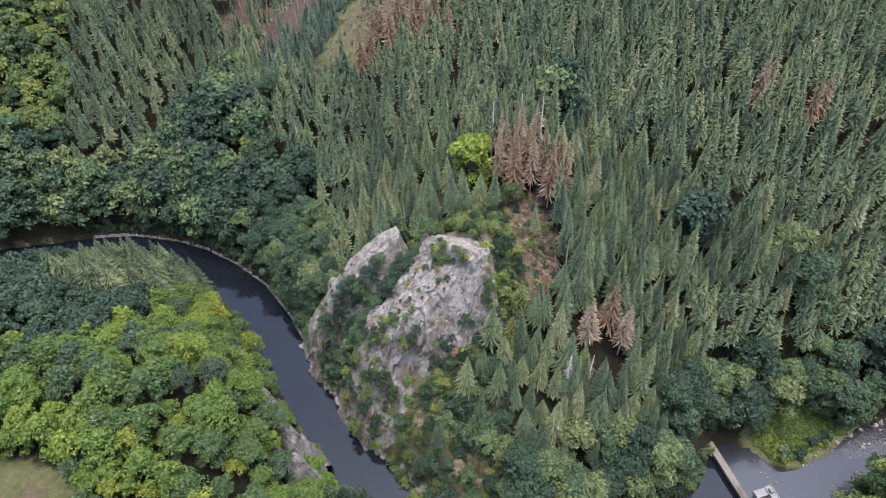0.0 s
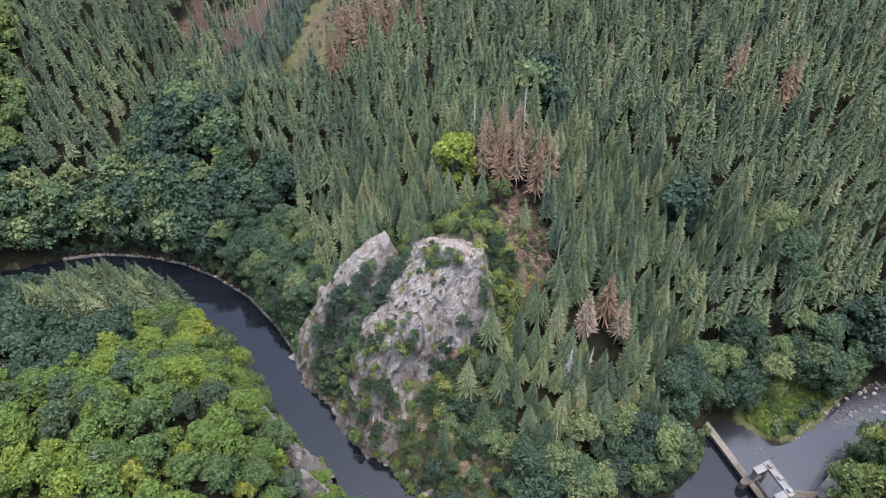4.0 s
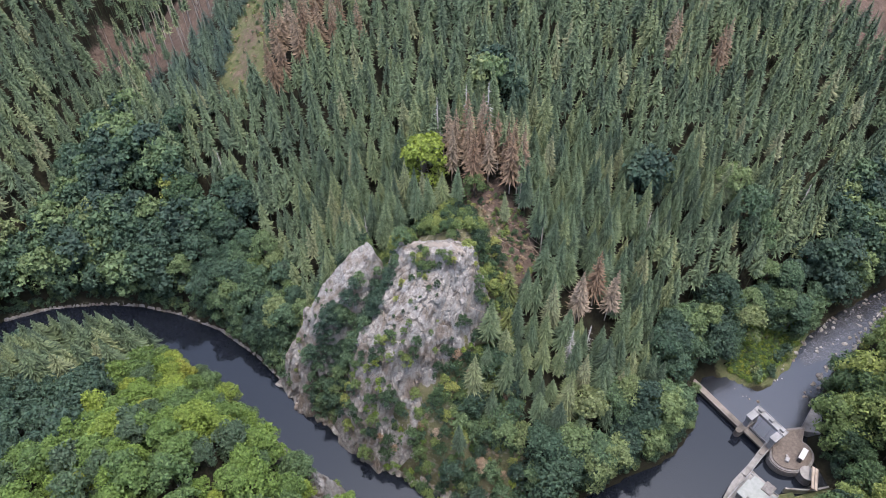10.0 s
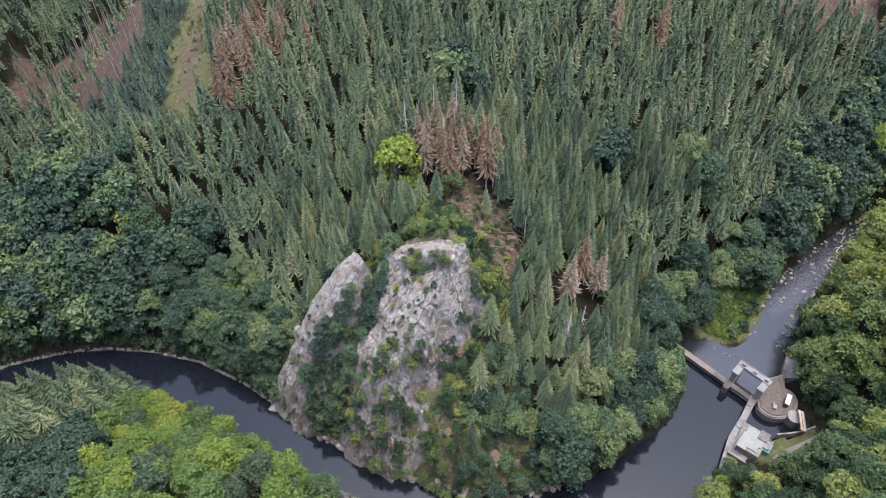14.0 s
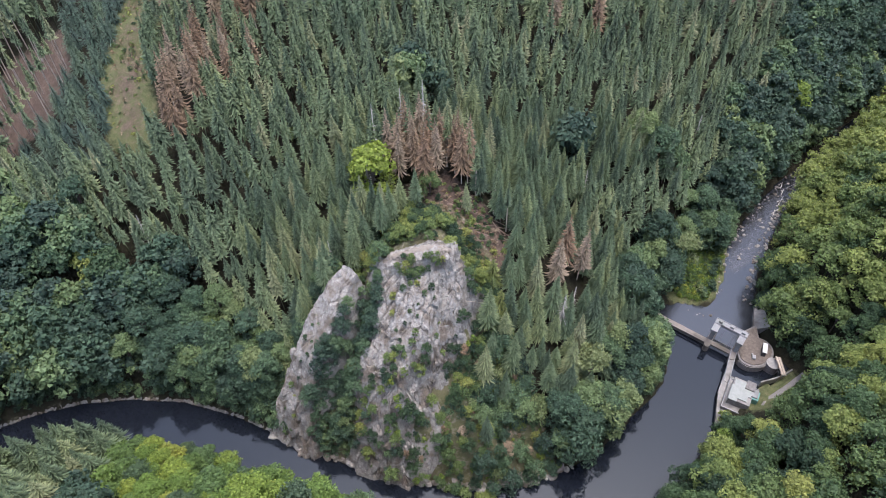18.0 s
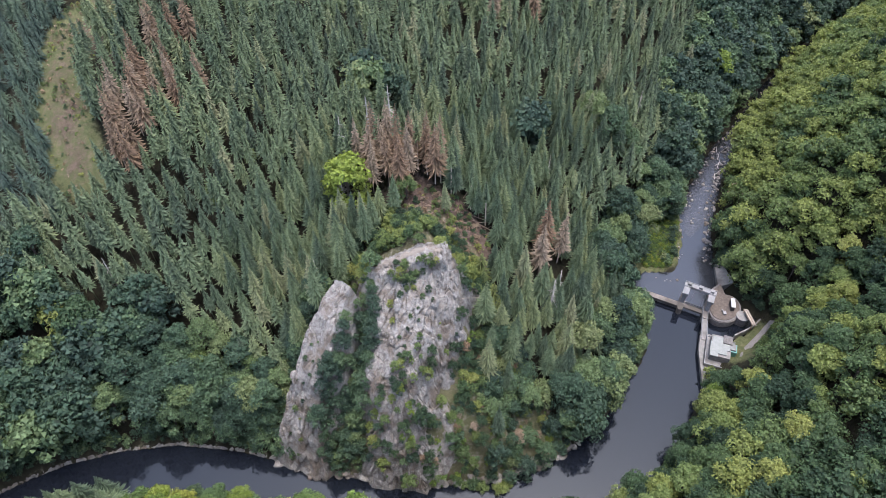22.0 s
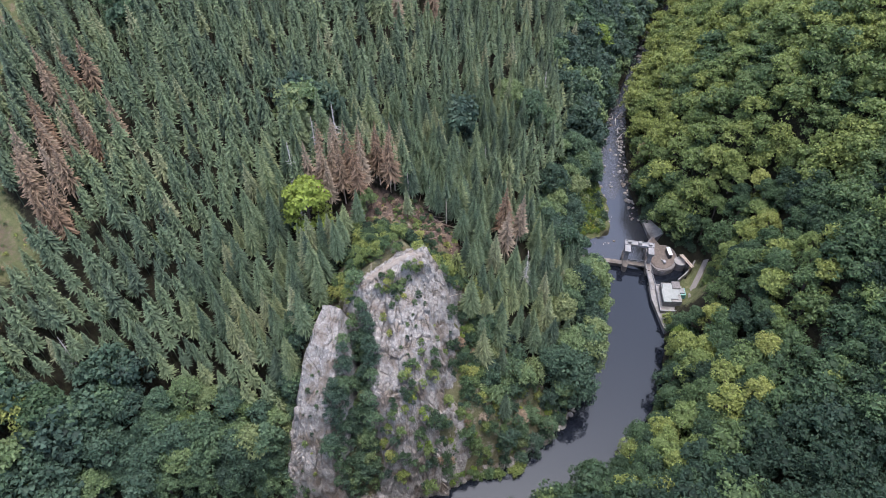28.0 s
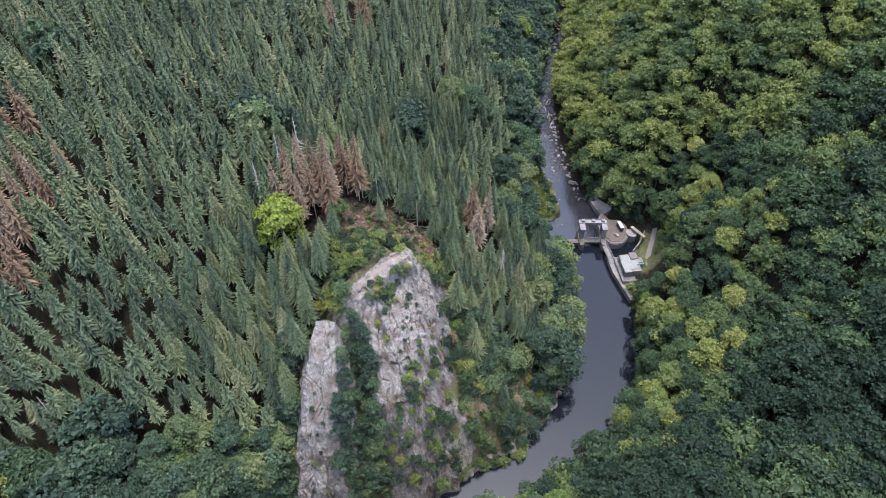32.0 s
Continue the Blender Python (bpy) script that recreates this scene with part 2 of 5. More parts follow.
MAT["sand"] = plain("pale_sandy_soil", (0.185, 0.158, 0.132), (0.28, 0.245, 0.21), 1.4, bump=0.5)
MAT["earth"] = plain("brown_earth", (0.075, 0.060, 0.050), (0.150, 0.125, 0.108), 1.1, bump=0.6)
MAT["gravel"] = plain("gravel", (0.13, 0.12, 0.11), (0.24, 0.22, 0.20), 3.0)

# rock: grey-white quartzite with brown and lichen stains, dark joints
ma, nt, b = material("crag_rock", 0.88, 0.25)
n1, n2, n3 = world_noise(nt, 0.22, 6, 0.6), world_noise(nt, 1.1, 8, 0.7), world_noise(nt, 5.0, 6, 0.7)
col = ramp(nt, [(0.26, (0.140, 0.124, 0.109)), (0.42, (0.228, 0.212, 0.194)), (0.58, (0.308, 0.292, 0.272)), (0.74, (0.420, 0.402, 0.376))], n2.outputs["Fac"])
col = mixed(nt, ramp(nt, [(0.47, (0, 0, 0)), (0.62, (0.85, 0.85, 0.85))], n1.outputs["Fac"]), col, (0.145, 0.115, 0.090))
lich = world_noise(nt, 0.45, 5, 0.7)
lich.inputs["Distortion"].default_value = 0.6
col = mixed(nt, ramp(nt, [(0.60, (0, 0, 0)), (0.70, (0.5, 0.5, 0.5))], lich.outputs["Fac"]), col, (0.180, 0.180, 0.115))
col = mixed(nt, 0.55, col, ramp(nt, [(0.3, (0.70, 0.70, 0.70)), (0.7, (1.20, 1.20, 1.20))], n3.outputs["Fac"]), "MULTIPLY")
vo = world_noise(nt, 0.33, kind="ShaderNodeTexVoronoi")
vo.feature = "DISTANCE_TO_EDGE"
warp = nt.nodes.new("ShaderNodeVectorMath")
warp.operation = "ADD"
g = nt.nodes.new("ShaderNodeNewGeometry")
nt.links.new(g.outputs["Position"], warp.inputs[0])
nt.links.new(world_noise(nt, 0.7, 3).outputs["Color"], warp.inputs[1])
nt.links.new(warp.outputs[0], vo.inputs["Vector"])
crack = ramp(nt, [(0.0, (0.42, 0.40, 0.39)), (0.03, (1, 1, 1))], vo.outputs["Distance"])
col = mixed(nt, 0.6, col, crack, "MULTIPLY")
nt.links.new(col, b.inputs["Base Color"])
relief(nt, b, calc(nt, "ADD", n2.outputs["Fac"], n3.outputs["Fac"]), 0.6, 0.4)
MAT["rock"] = ma

# ground: forest litter, grass, bare soil by the mesh's own cover values
ma, nt, b = material("ground", 0.95, 0.1)
big, mid, fine = world_noise(nt, 0.12, 5), world_noise(nt, 0.7, 6, 0.7), world_noise(nt, 4.0, 5, 0.7)
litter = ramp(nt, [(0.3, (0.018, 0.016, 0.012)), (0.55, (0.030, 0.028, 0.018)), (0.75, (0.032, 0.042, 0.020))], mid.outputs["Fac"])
grass = ramp(nt, [(0.3, (0.078, 0.098, 0.042)), (0.52, (0.118, 0.128, 0.060)), (0.72, (0.170, 0.150, 0.090))], mid.outputs["Fac"])
soil = ramp(nt, [(0.3, (0.080, 0.057, 0.045)), (0.55, (0.125, 0.090, 0.073)), (0.75, (0.185, 0.145, 0.118))], mid.outputs["Fac"])
bare = ramp(nt, [(0.3, (0.150, 0.120, 0.095)), (0.5, (0.120, 0.115, 0.060)), (0.7, (0.280, 0.250, 0.210))], mid.outputs["Fac"])
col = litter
for key, c in (("grass", grass), ("soil", soil), ("bare", bare)):
    at = nt.nodes.new("ShaderNodeAttribute")
    at.attribute_name = key
    edge = calc(nt, "ADD", at.outputs["Fac"], calc(nt, "MULTIPLY", calc(nt, "SUBTRACT", calc(nt, "ADD", big.outputs["Fac"], calc(nt, "MULTIPLY", mid.outputs["Fac"], 0.7)), 0.85), 1.1))
    col = mixed(nt, ramp(nt, [(0.36, (0, 0, 0)), (0.66, (0.9, 0.9, 0.9))], edge), col, c)
col = mixed(nt, 0.6, col, ramp(nt, [(0.3, (0.6, 0.6, 0.6)), (0.7, (1.3, 1.3, 1.3))], fine.outputs["Fac"]), "MULTIPLY")
nt.links.new(col, b.inputs["Base Color"])
relief(nt, b, calc(nt, "ADD", mid.outputs["Fac"], fine.outputs["Fac"]), 0.8, 0.4)
MAT["ground"] = ma

# water: dark, peaty, smooth, with small ripples
ma, nt, b = material("river_water", 0.04, 1.0)
b.inputs["Base Color"].default_value = (0.008, 0.010, 0.015, 1)
b.inputs["Specular Tint"].default_value = (0.86, 0.95, 1.0, 1)
b.inputs["IOR"].default_value = 1.33
w1, w2 = world_noise(nt, 0.9, 3), world_noise(nt, 0.08, 3)
relief(nt, b, calc(nt, "ADD", w1.outputs["Fac"], w2.outputs["Fac"]), 0.06, 0.25)
MAT["water"] = ma
ma, nt, b = material("rapid_water", 0.18, 1.0)
foam_glare = world_noise(nt, 0.8, 8, 0.75)
foam_glare.inputs["Distortion"].default_value = 1.2
# pale patches stand for foam and for sky reflection painted on the water
nt.links.new(ramp(nt, [(0.50, (0.022, 0.023, 0.027)), (0.62, (0.06, 0.06, 0.068)), (0.74, (0.40, 0.40, 0.43))], foam_glare.outputs["Fac"]), b.inputs["Base Color"])
relief(nt, b, foam_glare.outputs["Fac"], 0.25, 0.3)
MAT["rapids"] = ma
# shallow moving water below the weir
ma, nt, b = material("rippled_water", 0.14, 1.0)
b.inputs["Base Color"].default_value = (0.020, 0.022, 0.027, 1)
b.inputs["Specular Tint"].default_value = (0.90, 0.95, 1.0, 1)
w1, w2 = world_noise(nt, 1.6, 4), world_noise(nt, 0.35, 3)
relief(nt, b, calc(nt, "ADD", w1.outputs["Fac"], w2.outputs["Fac"]), 0.14, 0.3)
MAT["ripples"] = ma
# ---- plan: river banks, from the far bend to downstream ----
BANK_A = [(-700, 60), (-300, 140), (-160, 163), (-125, 169), (-111, 170), (-95, 167), (-84, 163), (-72, 156), (-60, 146), (-50, 133), (-42, 119), (-37, 111),
          (-30, 100), (-23, 91), (-17, 85), (-8, 78), (-2, 75), (8, 69), (24, 66), (37, 68), (53, 70), (63, 76), (68, 84), (73, 90), (80, 88), (86.5, 80.5),
          (100, 86), (110, 93), (123, 98), (147, 103), (175, 105), (207, 109), (250, 108), (330, 96), (700, 20)]
BANK_B = [(-700, 40), (-300, 121), (-160, 148), (-128, 154), (-96, 152), (-80, 145), (-68, 133), (-60, 122), (-52, 108), (-44, 97), (-36, 85),
          (-26, 73), (-12, 61), (5, 52), (20, 47.5), (34, 47), (48, 50), (56, 52), (64, 56), (80, 51), (88, 52), (90, 64), (98, 72), (112, 81), (135, 90),
          (158, 97), (186, 101), (215, 102.5), (250, 101), (330, 88), (700, 8)]
VALLEY = [(-116, 172), (-95, 215), (-84, 260), (-60, 340), (-60, 600)]


def line_distance(x, y, line):
    best = np.full(np.shape(x), 1e9)
    for (ax, ay), (bx, by) in zip(line, line[1:]):
        dx, dy = bx - ax, by - ay
        k = np.clip(((x - ax) * dx + (y - ay) * dy) / (dx * dx + dy * dy), 0, 1)
        best = np.minimum(best, np.hypot(x - ax - k * dx, y - ay - k * dy))
    return best


def inside(x, y, poly):
    x, y = np.asarray(x, float), np.asarray(y, float)
    odd = np.zeros(x.shape, bool)
    for (ax, ay), (bx, by) in zip(poly, poly[1:] + poly[:1]):
        if ay != by:
            odd ^= ((ay > y) != (by > y)) & (x < (bx - ax) * (y - ay) / (by - ay) + ax)
    return odd


def bump(x, y, cx, cy, sx, sy):
    return np.exp(-((x - cx) / sx) ** 2 - ((y - cy) / sy) ** 2)


def ridge_block(x, y, a, b, w0, w1, steep, square=0.5):
    """Height of an angular rock rib whose crest runs from a to b; w0, w1: half the crest's width at its ends."""
    (ax, ay, az), (bx_, by_, bz_) = a, b
    dx, dy = bx_ - ax, by_ - ay
    ln = math.hypot(dx, dy)
    along = ((x - ax) * dx + (y - ay) * dy) / ln
    across = np.abs(((x - ax) * -dy + (y - ay) * dx) / ln)
    k = np.clip(along / ln, 0, 1)
    over = np.maximum(np.maximum(-along, along - ln), 0)
    side = np.maximum(across - (w0 + (w1 - w0) * k), 0)
    out = square * np.maximum(over, side) + (1 - square) * np.hypot(over, side)
    return az + (bz_ - az) * k - steep * out - 0.10 * across


MOUND = [((3, 114, 47), (-16, 103, 28), 4, 3, 1.05), ((3, 108, 40), (-8, 93, 22.5), 5, 5, 1.2), ((5, 114, 50.5), (6, 121, 51.5), 3.5, 5, 1.4), ((-33, 121, 18), (-14, 127, 40), 4, 5, 1.5)]


def ground_height(x, y):
    """Height of the bare ground over the reservoir's level."""
    x, y = np.asarray(x, float), np.asarray(y, float)
    da, db = line_distance(x, y, BANK_A), line_distance(x, y, BANK_B)
    wet = inside(x, y, BANK_A + BANK_B[::-1])
    # the crag's side
    s = np.maximum(0, da - 10 * bump(x, y, 97, 91, 17, 13))
    ha = 0.5 + 60 * np.tanh(0.85 * s / 60) + 0.07 * s + 15.5 * bump(x, y, 0, 118, 17, 16) * np.minimum(1, s / 6)
    # the steep mound that carries the crag
    mound = np.maximum.reduce([ridge_block(x, y, *q) for q in MOUND])
    ha = np.maximum(ha, np.minimum(mound, 0.5 + 2.4 * s))
    floor = 6 + 0.2 * (y - 172)
    side = np.where(x < np.interp(y, [172, 215, 260, 340], [-116, -95, -84, -60]), 0.95, 0.72)
    hv = floor + side * line_distance(x, y, VALLEY)
    hv = np.where(y > 150, hv, 999)
    k = 4.0
    ha = -k * np.log(np.exp(-np.clip(ha, -99, 400) / k) + np.exp(-np.clip(hv, -99, 400) / k))
    # the near side
    s = db
    cliff = bump(x, y, -47, 84, 30, 26)
    steep = 0.9 + 0.4 * np.clip((x - 40) / 40, 0, 1) + 1.15 * cliff - 0.35 * bump(x, y, -98, 140, 24, 22)
    top = np.where(x < 0, 60, 60 + 40 * np.clip(x / 60, 0, 1))
    hb = 0.5 + top * np.tanh(steep * s / top) + 13 * cliff * np.clip((s - 2) / 7, 0, 1)
    apron = bump(x, y, 74, 53, 16, 6.5)
    hb = np.where(x > 45, hb - (hb - 2.2) * np.clip(apron * 1.6, 0, 1), hb)
    h = np.where(da < db, ha, hb)
    return np.where(wet, -0.4 - np.minimum(2.0, 0.6 * np.minimum(da, db)), h)


VIEW = [(-190, 140), (-190, 270), (-110, 312), (20, 328), (110, 308), (180, 255), (250, 205), (330, 135), (330, 55), (240, -12), (200, -42), (0, -32), (-30, 18),
        (-95, 36), (-125, 60), (-140, 120)]
CRAG = [(-47, 122), (-40, 106), (-28, 88), (-10, 71), (11, 67), (14, 84), (15, 99), (21, 110), (22, 124), (14, 132), (-4, 131), (-16, 129), (-30, 130)]
WINDTHROW = [(10, 124), (13, 112), (21, 108), (27.5, 112), (27.5, 123), (24, 133), (18, 138), (12, 132)]
STRIP = [(-38, 206), (-31, 226), (-16, 246), (8, 256), (40, 268)]
YOUNG_WOOD = [(-70, 220), (-63, 206), (-48, 202), (-36, 208), (-29, 230), (-18, 248), (0, 268), (-30, 292), (-38, 262), (-42, 243), (-58, 231), (-70, 234)]
RED_CLEARING = [(150, 178), (166, 160), (198, 148), (215, 170), (185, 200), (155, 205)]
BARE_STAND = [(-73, 237), (-58, 231.5), (-42, 243.5), (-38, 262), (-56, 276), (-88, 280), (-93, 258)]
MEADOW = [(-96, 66), (-72, 58.5), (-70, 50), (-100, 48)]


def smooth_noise(x, y, scale, seed=0, octaves=3):
    p = np.stack([np.ravel(x) / scale, np.ravel(y) / scale, np.zeros(np.size(x))], 1)
    return fbm(p, octaves, seed).reshape(np.shape(x))


# ---- ground and water ----
def axis(low, high, step, far):
    core = np.arange(low, high + step, step)
    grow = np.cumsum(step * 1.22 ** np.arange(1, 27))
    grow = grow[grow < far]
    return np.concatenate([(low - grow)[::-1], core, high + grow])


gx, gy = np.meshgrid(axis(-170, 320, 1.6, 2400), axis(-60, 320, 1.6, 2400))
gz = ground_height(gx, gy)
da, db = line_distance(gx, gy, BANK_A), line_distance(gx, gy, BANK_B)
edge = np.clip(np.minimum(da, db) / 5, 0, 1)
gz = gz + np.where(gz > 0, edge, 0) * (1.0 * smooth_noise(gx, gy, 11, 3) + 0.35 * smooth_noise(gx, gy, 3.1, 9))
rows, cols = gx.shape
index = np.arange(rows * cols).reshape(rows, cols)
quads = np.stack([index[:-1, :-1], index[:-1, 1:], index[1:, 1:], index[1:, :-1]], -1).reshape(-1, 4)
me = mesh_of("ground", np.stack([gx, gy, gz], -1).reshape(-1, 3), quads, smooth=True)
grass = np.maximum.reduce([np.clip(1.6 - line_distance(gx, gy, STRIP) / 7, 0, 1), 1.2 * (bump(gx, gy, 96, 90, 17, 9) > 0.35) * (gz < 4),
                           1.0 * inside(gx, gy, MEADOW), 1.0 * (bump(gx, gy, 74, 50, 12, 7) > 0.4), 0.75 * inside(gx, gy, CRAG)])
soil = np.maximum.reduce([0.5 * np.clip(1.4 - line_distance(gx, gy, STRIP) / 7, 0, 1), 0.95 * inside(gx, gy, WINDTHROW), 1.0 * inside(gx, gy, RED_CLEARING), 0.8 * inside(gx, gy, BARE_STAND),
                          0.75 * bump(gx, gy, -82, 55, 7, 4), 0.65 * bump(gx, gy, 18, 134, 9, 8), 0.7 * bump(gx, gy, -8, 236, 6, 14)])
bare = 0.62 * inside(gx, gy, CRAG) + 0.5 * bump(gx, gy, 4, 118, 8, 6) + 0.45 * (np.minimum(da, db) < 1.4) * (gx < 15)


def soften(a, times=3):
    for _ in range(times):
        q = np.pad(a, 1, mode="edge")
        a = (q[1:-1, 1:-1] * 2 + q[:-2, 1:-1] + q[2:, 1:-1] + q[1:-1, :-2] + q[1:-1, 2:]) / 6
    return a


grass, soil, bare = soften(grass * 1.0), soften(soil), soften(bare, 1)
for key, value in (("grass", grass), ("soil", soil), ("bare", bare)):
    me.attributes.new(key, "FLOAT", "POINT").data.foreach_set("value", np.clip(value, 0, 1).astype(np.float32).ravel())
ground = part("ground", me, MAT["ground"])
tagged(ground, "wooded valley ground with litter, grass and bare soil", "ground", kind="structure")

# the reservoir above the weir, and the lower river below it
WEIR_A, WEIR_E = Vector((69.8, 85.7, 0)), Vector((0.300, -0.954, 0)).normalized()
WEIR_N = Vector((-WEIR_E.y, WEIR_E.x, 0))


def flat_sheet(name, mat, outline, z, label):
    bm = bmesh.new()
    bm.faces.new([bm.verts.new((x, y, z)) for x, y in outline])
    ob = part(name, bm, mat)
    return tagged(ob, label, "river", kind="structure")


flat_sheet("water_reservoir", MAT["water"], [(-720, 10), (-720, 100), (-150, 200), (-30, 200), (40, 110), (69.5, 89), (81, 54.6), (84, 40), (0, 20), (-100, 100), (-300, 80)],
           0.0, "still dark peaty reservoir water in a bend")
flat_sheet("water_downstream", MAT["ripples"], [(69.5, 89), (60, 105), (90, 130), (330, 130), (720, 60), (720, -20), (330, 60), (150, 70), (95, 40), (84, 40), (81, 54.6)],
           -0.35, "shallow dark river below the weir")


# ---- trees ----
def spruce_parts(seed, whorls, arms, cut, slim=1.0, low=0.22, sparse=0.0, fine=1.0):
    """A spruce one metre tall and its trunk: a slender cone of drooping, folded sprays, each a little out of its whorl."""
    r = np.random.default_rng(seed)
    V, Fc, tip_light = [], [], []
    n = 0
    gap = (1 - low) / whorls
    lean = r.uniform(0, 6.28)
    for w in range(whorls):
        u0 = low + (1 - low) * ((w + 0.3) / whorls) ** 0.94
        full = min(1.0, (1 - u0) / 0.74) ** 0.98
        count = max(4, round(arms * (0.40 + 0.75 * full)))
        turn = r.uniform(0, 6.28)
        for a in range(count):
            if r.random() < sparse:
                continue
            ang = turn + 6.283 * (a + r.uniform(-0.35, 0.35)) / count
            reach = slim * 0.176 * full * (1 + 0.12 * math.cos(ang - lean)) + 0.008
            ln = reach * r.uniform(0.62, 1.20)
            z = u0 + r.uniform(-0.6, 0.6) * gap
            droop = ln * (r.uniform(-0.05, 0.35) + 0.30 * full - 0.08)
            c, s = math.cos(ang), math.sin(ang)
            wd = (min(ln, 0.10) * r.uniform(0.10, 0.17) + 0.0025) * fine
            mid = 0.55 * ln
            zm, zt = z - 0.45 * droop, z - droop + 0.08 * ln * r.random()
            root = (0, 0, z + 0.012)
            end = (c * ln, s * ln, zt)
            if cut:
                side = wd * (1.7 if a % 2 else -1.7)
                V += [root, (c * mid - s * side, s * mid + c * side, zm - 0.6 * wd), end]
                tip_light += [0, 0.5, 1]
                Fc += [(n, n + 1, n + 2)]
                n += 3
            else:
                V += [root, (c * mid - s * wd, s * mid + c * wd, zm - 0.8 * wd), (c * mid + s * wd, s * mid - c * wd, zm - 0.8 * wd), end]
                tip_light += [0, 0.5, 0.5, 1]
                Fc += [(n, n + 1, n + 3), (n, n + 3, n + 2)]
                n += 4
    # inner cone with the darkest value, as painted shade within the crown
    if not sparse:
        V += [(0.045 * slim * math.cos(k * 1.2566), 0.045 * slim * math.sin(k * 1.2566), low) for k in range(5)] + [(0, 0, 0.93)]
        tip_light += [0] * 6
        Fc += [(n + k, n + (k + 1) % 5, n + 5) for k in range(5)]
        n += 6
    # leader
    tip_light += [1, 1, 1, 1]
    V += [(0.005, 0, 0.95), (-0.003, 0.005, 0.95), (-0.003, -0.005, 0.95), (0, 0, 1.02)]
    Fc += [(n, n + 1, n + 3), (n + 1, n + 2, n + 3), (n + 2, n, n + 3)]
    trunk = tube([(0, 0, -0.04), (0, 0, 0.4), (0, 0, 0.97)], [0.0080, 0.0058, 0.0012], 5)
    return (np.array(V), np.array(Fc), np.array(tip_light, float)), trunk


ICO = bmesh.new()
bmesh.ops.create_icosphere(ICO, subdivisions=1, radius=1)
ICO_V, ICO_F = np.array([tuple(v.co) for v in ICO.verts]), np.array([[v.index for v in f.verts] for f in ICO.faces])
ICO.free()


def leaf_sprays(r, centres, radii, count, size, flat=0.82):
    """Small pointed sprays of leaves over a cluster of rounded clumps."""
    weight = radii ** 2 / np.sum(radii ** 2)
    which = r.choice(len(radii), count, p=weight)
    d = r.normal(size=(count, 3))
    d[:, 2] = np.abs(d[:, 2]) * 1.1 - 0.45
    d /= np.linalg.norm(d, axis=1)[:, None]
    at = centres[which] + d * (radii[which] * r.uniform(0.72, 1.22, count))[:, None] * [1, 1, flat]
    nrm = d * 0.70 + r.normal(size=(count, 3)) * 0.50 + [0, 0, 0.30]
    nrm /= np.linalg.norm(nrm, axis=1)[:, None]
    side = np.cross(nrm, r.normal(size=(count, 3)))
    side /= np.linalg.norm(side, axis=1)[:, None]
    up = np.cross(nrm, side)
    s = (size * r.uniform(0.6, 1.35, count))[:, None]
    V = np.stack([at - side * s, at + side * s * 0.85 - up * s * 0.3, at + up * s * 1.1 - nrm * s * 0.2], 1).reshape(-1, 3)
    return V, np.arange(count * 3).reshape(-1, 3)


def broadleaf_parts(seed, sprays, size, wide=0.30, bottom=0.32, filled=True, limbed=True, lobes=15):
    """A broad-leaved tree one metre tall: many clumps of leaf sprays over limbs."""
    r = np.random.default_rng(seed)
    count = lobes
    ang = r.uniform(0, 6.28) + np.arange(count) * 2.4 + r.normal(size=count) * 0.25
    rad = wide * np.sqrt((np.arange(count) + 0.3) / count) * r.uniform(0.66, 0.94, count)
    hgt = 0.88 - 0.42 * (rad / wide) ** 2 * (0.9 - bottom) - 0.15 * rad + r.normal(size=count) * 0.045
    hgt = np.maximum(hgt, bottom + 0.1)
    centres = np.stack([rad * np.cos(ang), rad * np.sin(ang), hgt], 1)
    radii = wide * r.uniform(0.26, 0.46, count) * (9 / count) ** 0.25
    low = np.stack([0.74 * wide * np.cos(ang[:4] + 1), 0.74 * wide * np.sin(ang[:4] + 1), np.full(4, bottom + 0.12)], 1)
    centres, radii = np.concatenate([centres, low]), np.concatenate([radii, np.full(4, wide * 0.38)])
    pieces = [leaf_sprays(r, centres, radii, sprays, size)]
    for c, q in zip(centres[::2], radii[::2]) if filled else ():
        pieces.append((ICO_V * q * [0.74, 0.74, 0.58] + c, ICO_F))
    limbs = [tube([(0, 0, -0.08), (r.uniform(-0.02, 0.02), 0, 0.3), (0, 0, 0.78)], [0.022, 0.016, 0.004], 5)]
    for c in centres[:5] if limbed else ():
        limbs.append(tube([(0, 0, 0.3), tuple(c * [0.6, 0.6, 0.9]), tuple(c)], [0.010, 0.007, 0.003], 4))
    v, f = merge(pieces)
    # inner fill gets a darker value than the sprays, as painted crown shade
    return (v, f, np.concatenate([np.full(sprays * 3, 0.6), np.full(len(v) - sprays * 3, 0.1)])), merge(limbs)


def bare_parts(seed, arms, length, droop, low=0.25):
    """A dead standing tree: a trunk with bare side branches."""
    r = np.random.default_rng(seed)
    pieces = [tube([(0, 0, -0.05), (0.004, 0.003, 0.5), (0, 0, 1.0)], [0.012, 0.009, 0.0015], 5)]
    for _ in range(arms):
        u, a = r.uniform(low, 0.98), r.uniform(0, 6.28)
        ln = length * (1.05 - u) * r.uniform(0.5, 1.2)
        c, s = math.cos(a), math.sin(a)
        pieces.append(tube([(0, 0, u), (c * ln * 0.5, s * ln * 0.5, u - droop * ln * 0.5), (c * ln, s * ln, u - droop * ln)], [0.0038, 0.0026, 0.0008], 3))
    return merge(pieces)


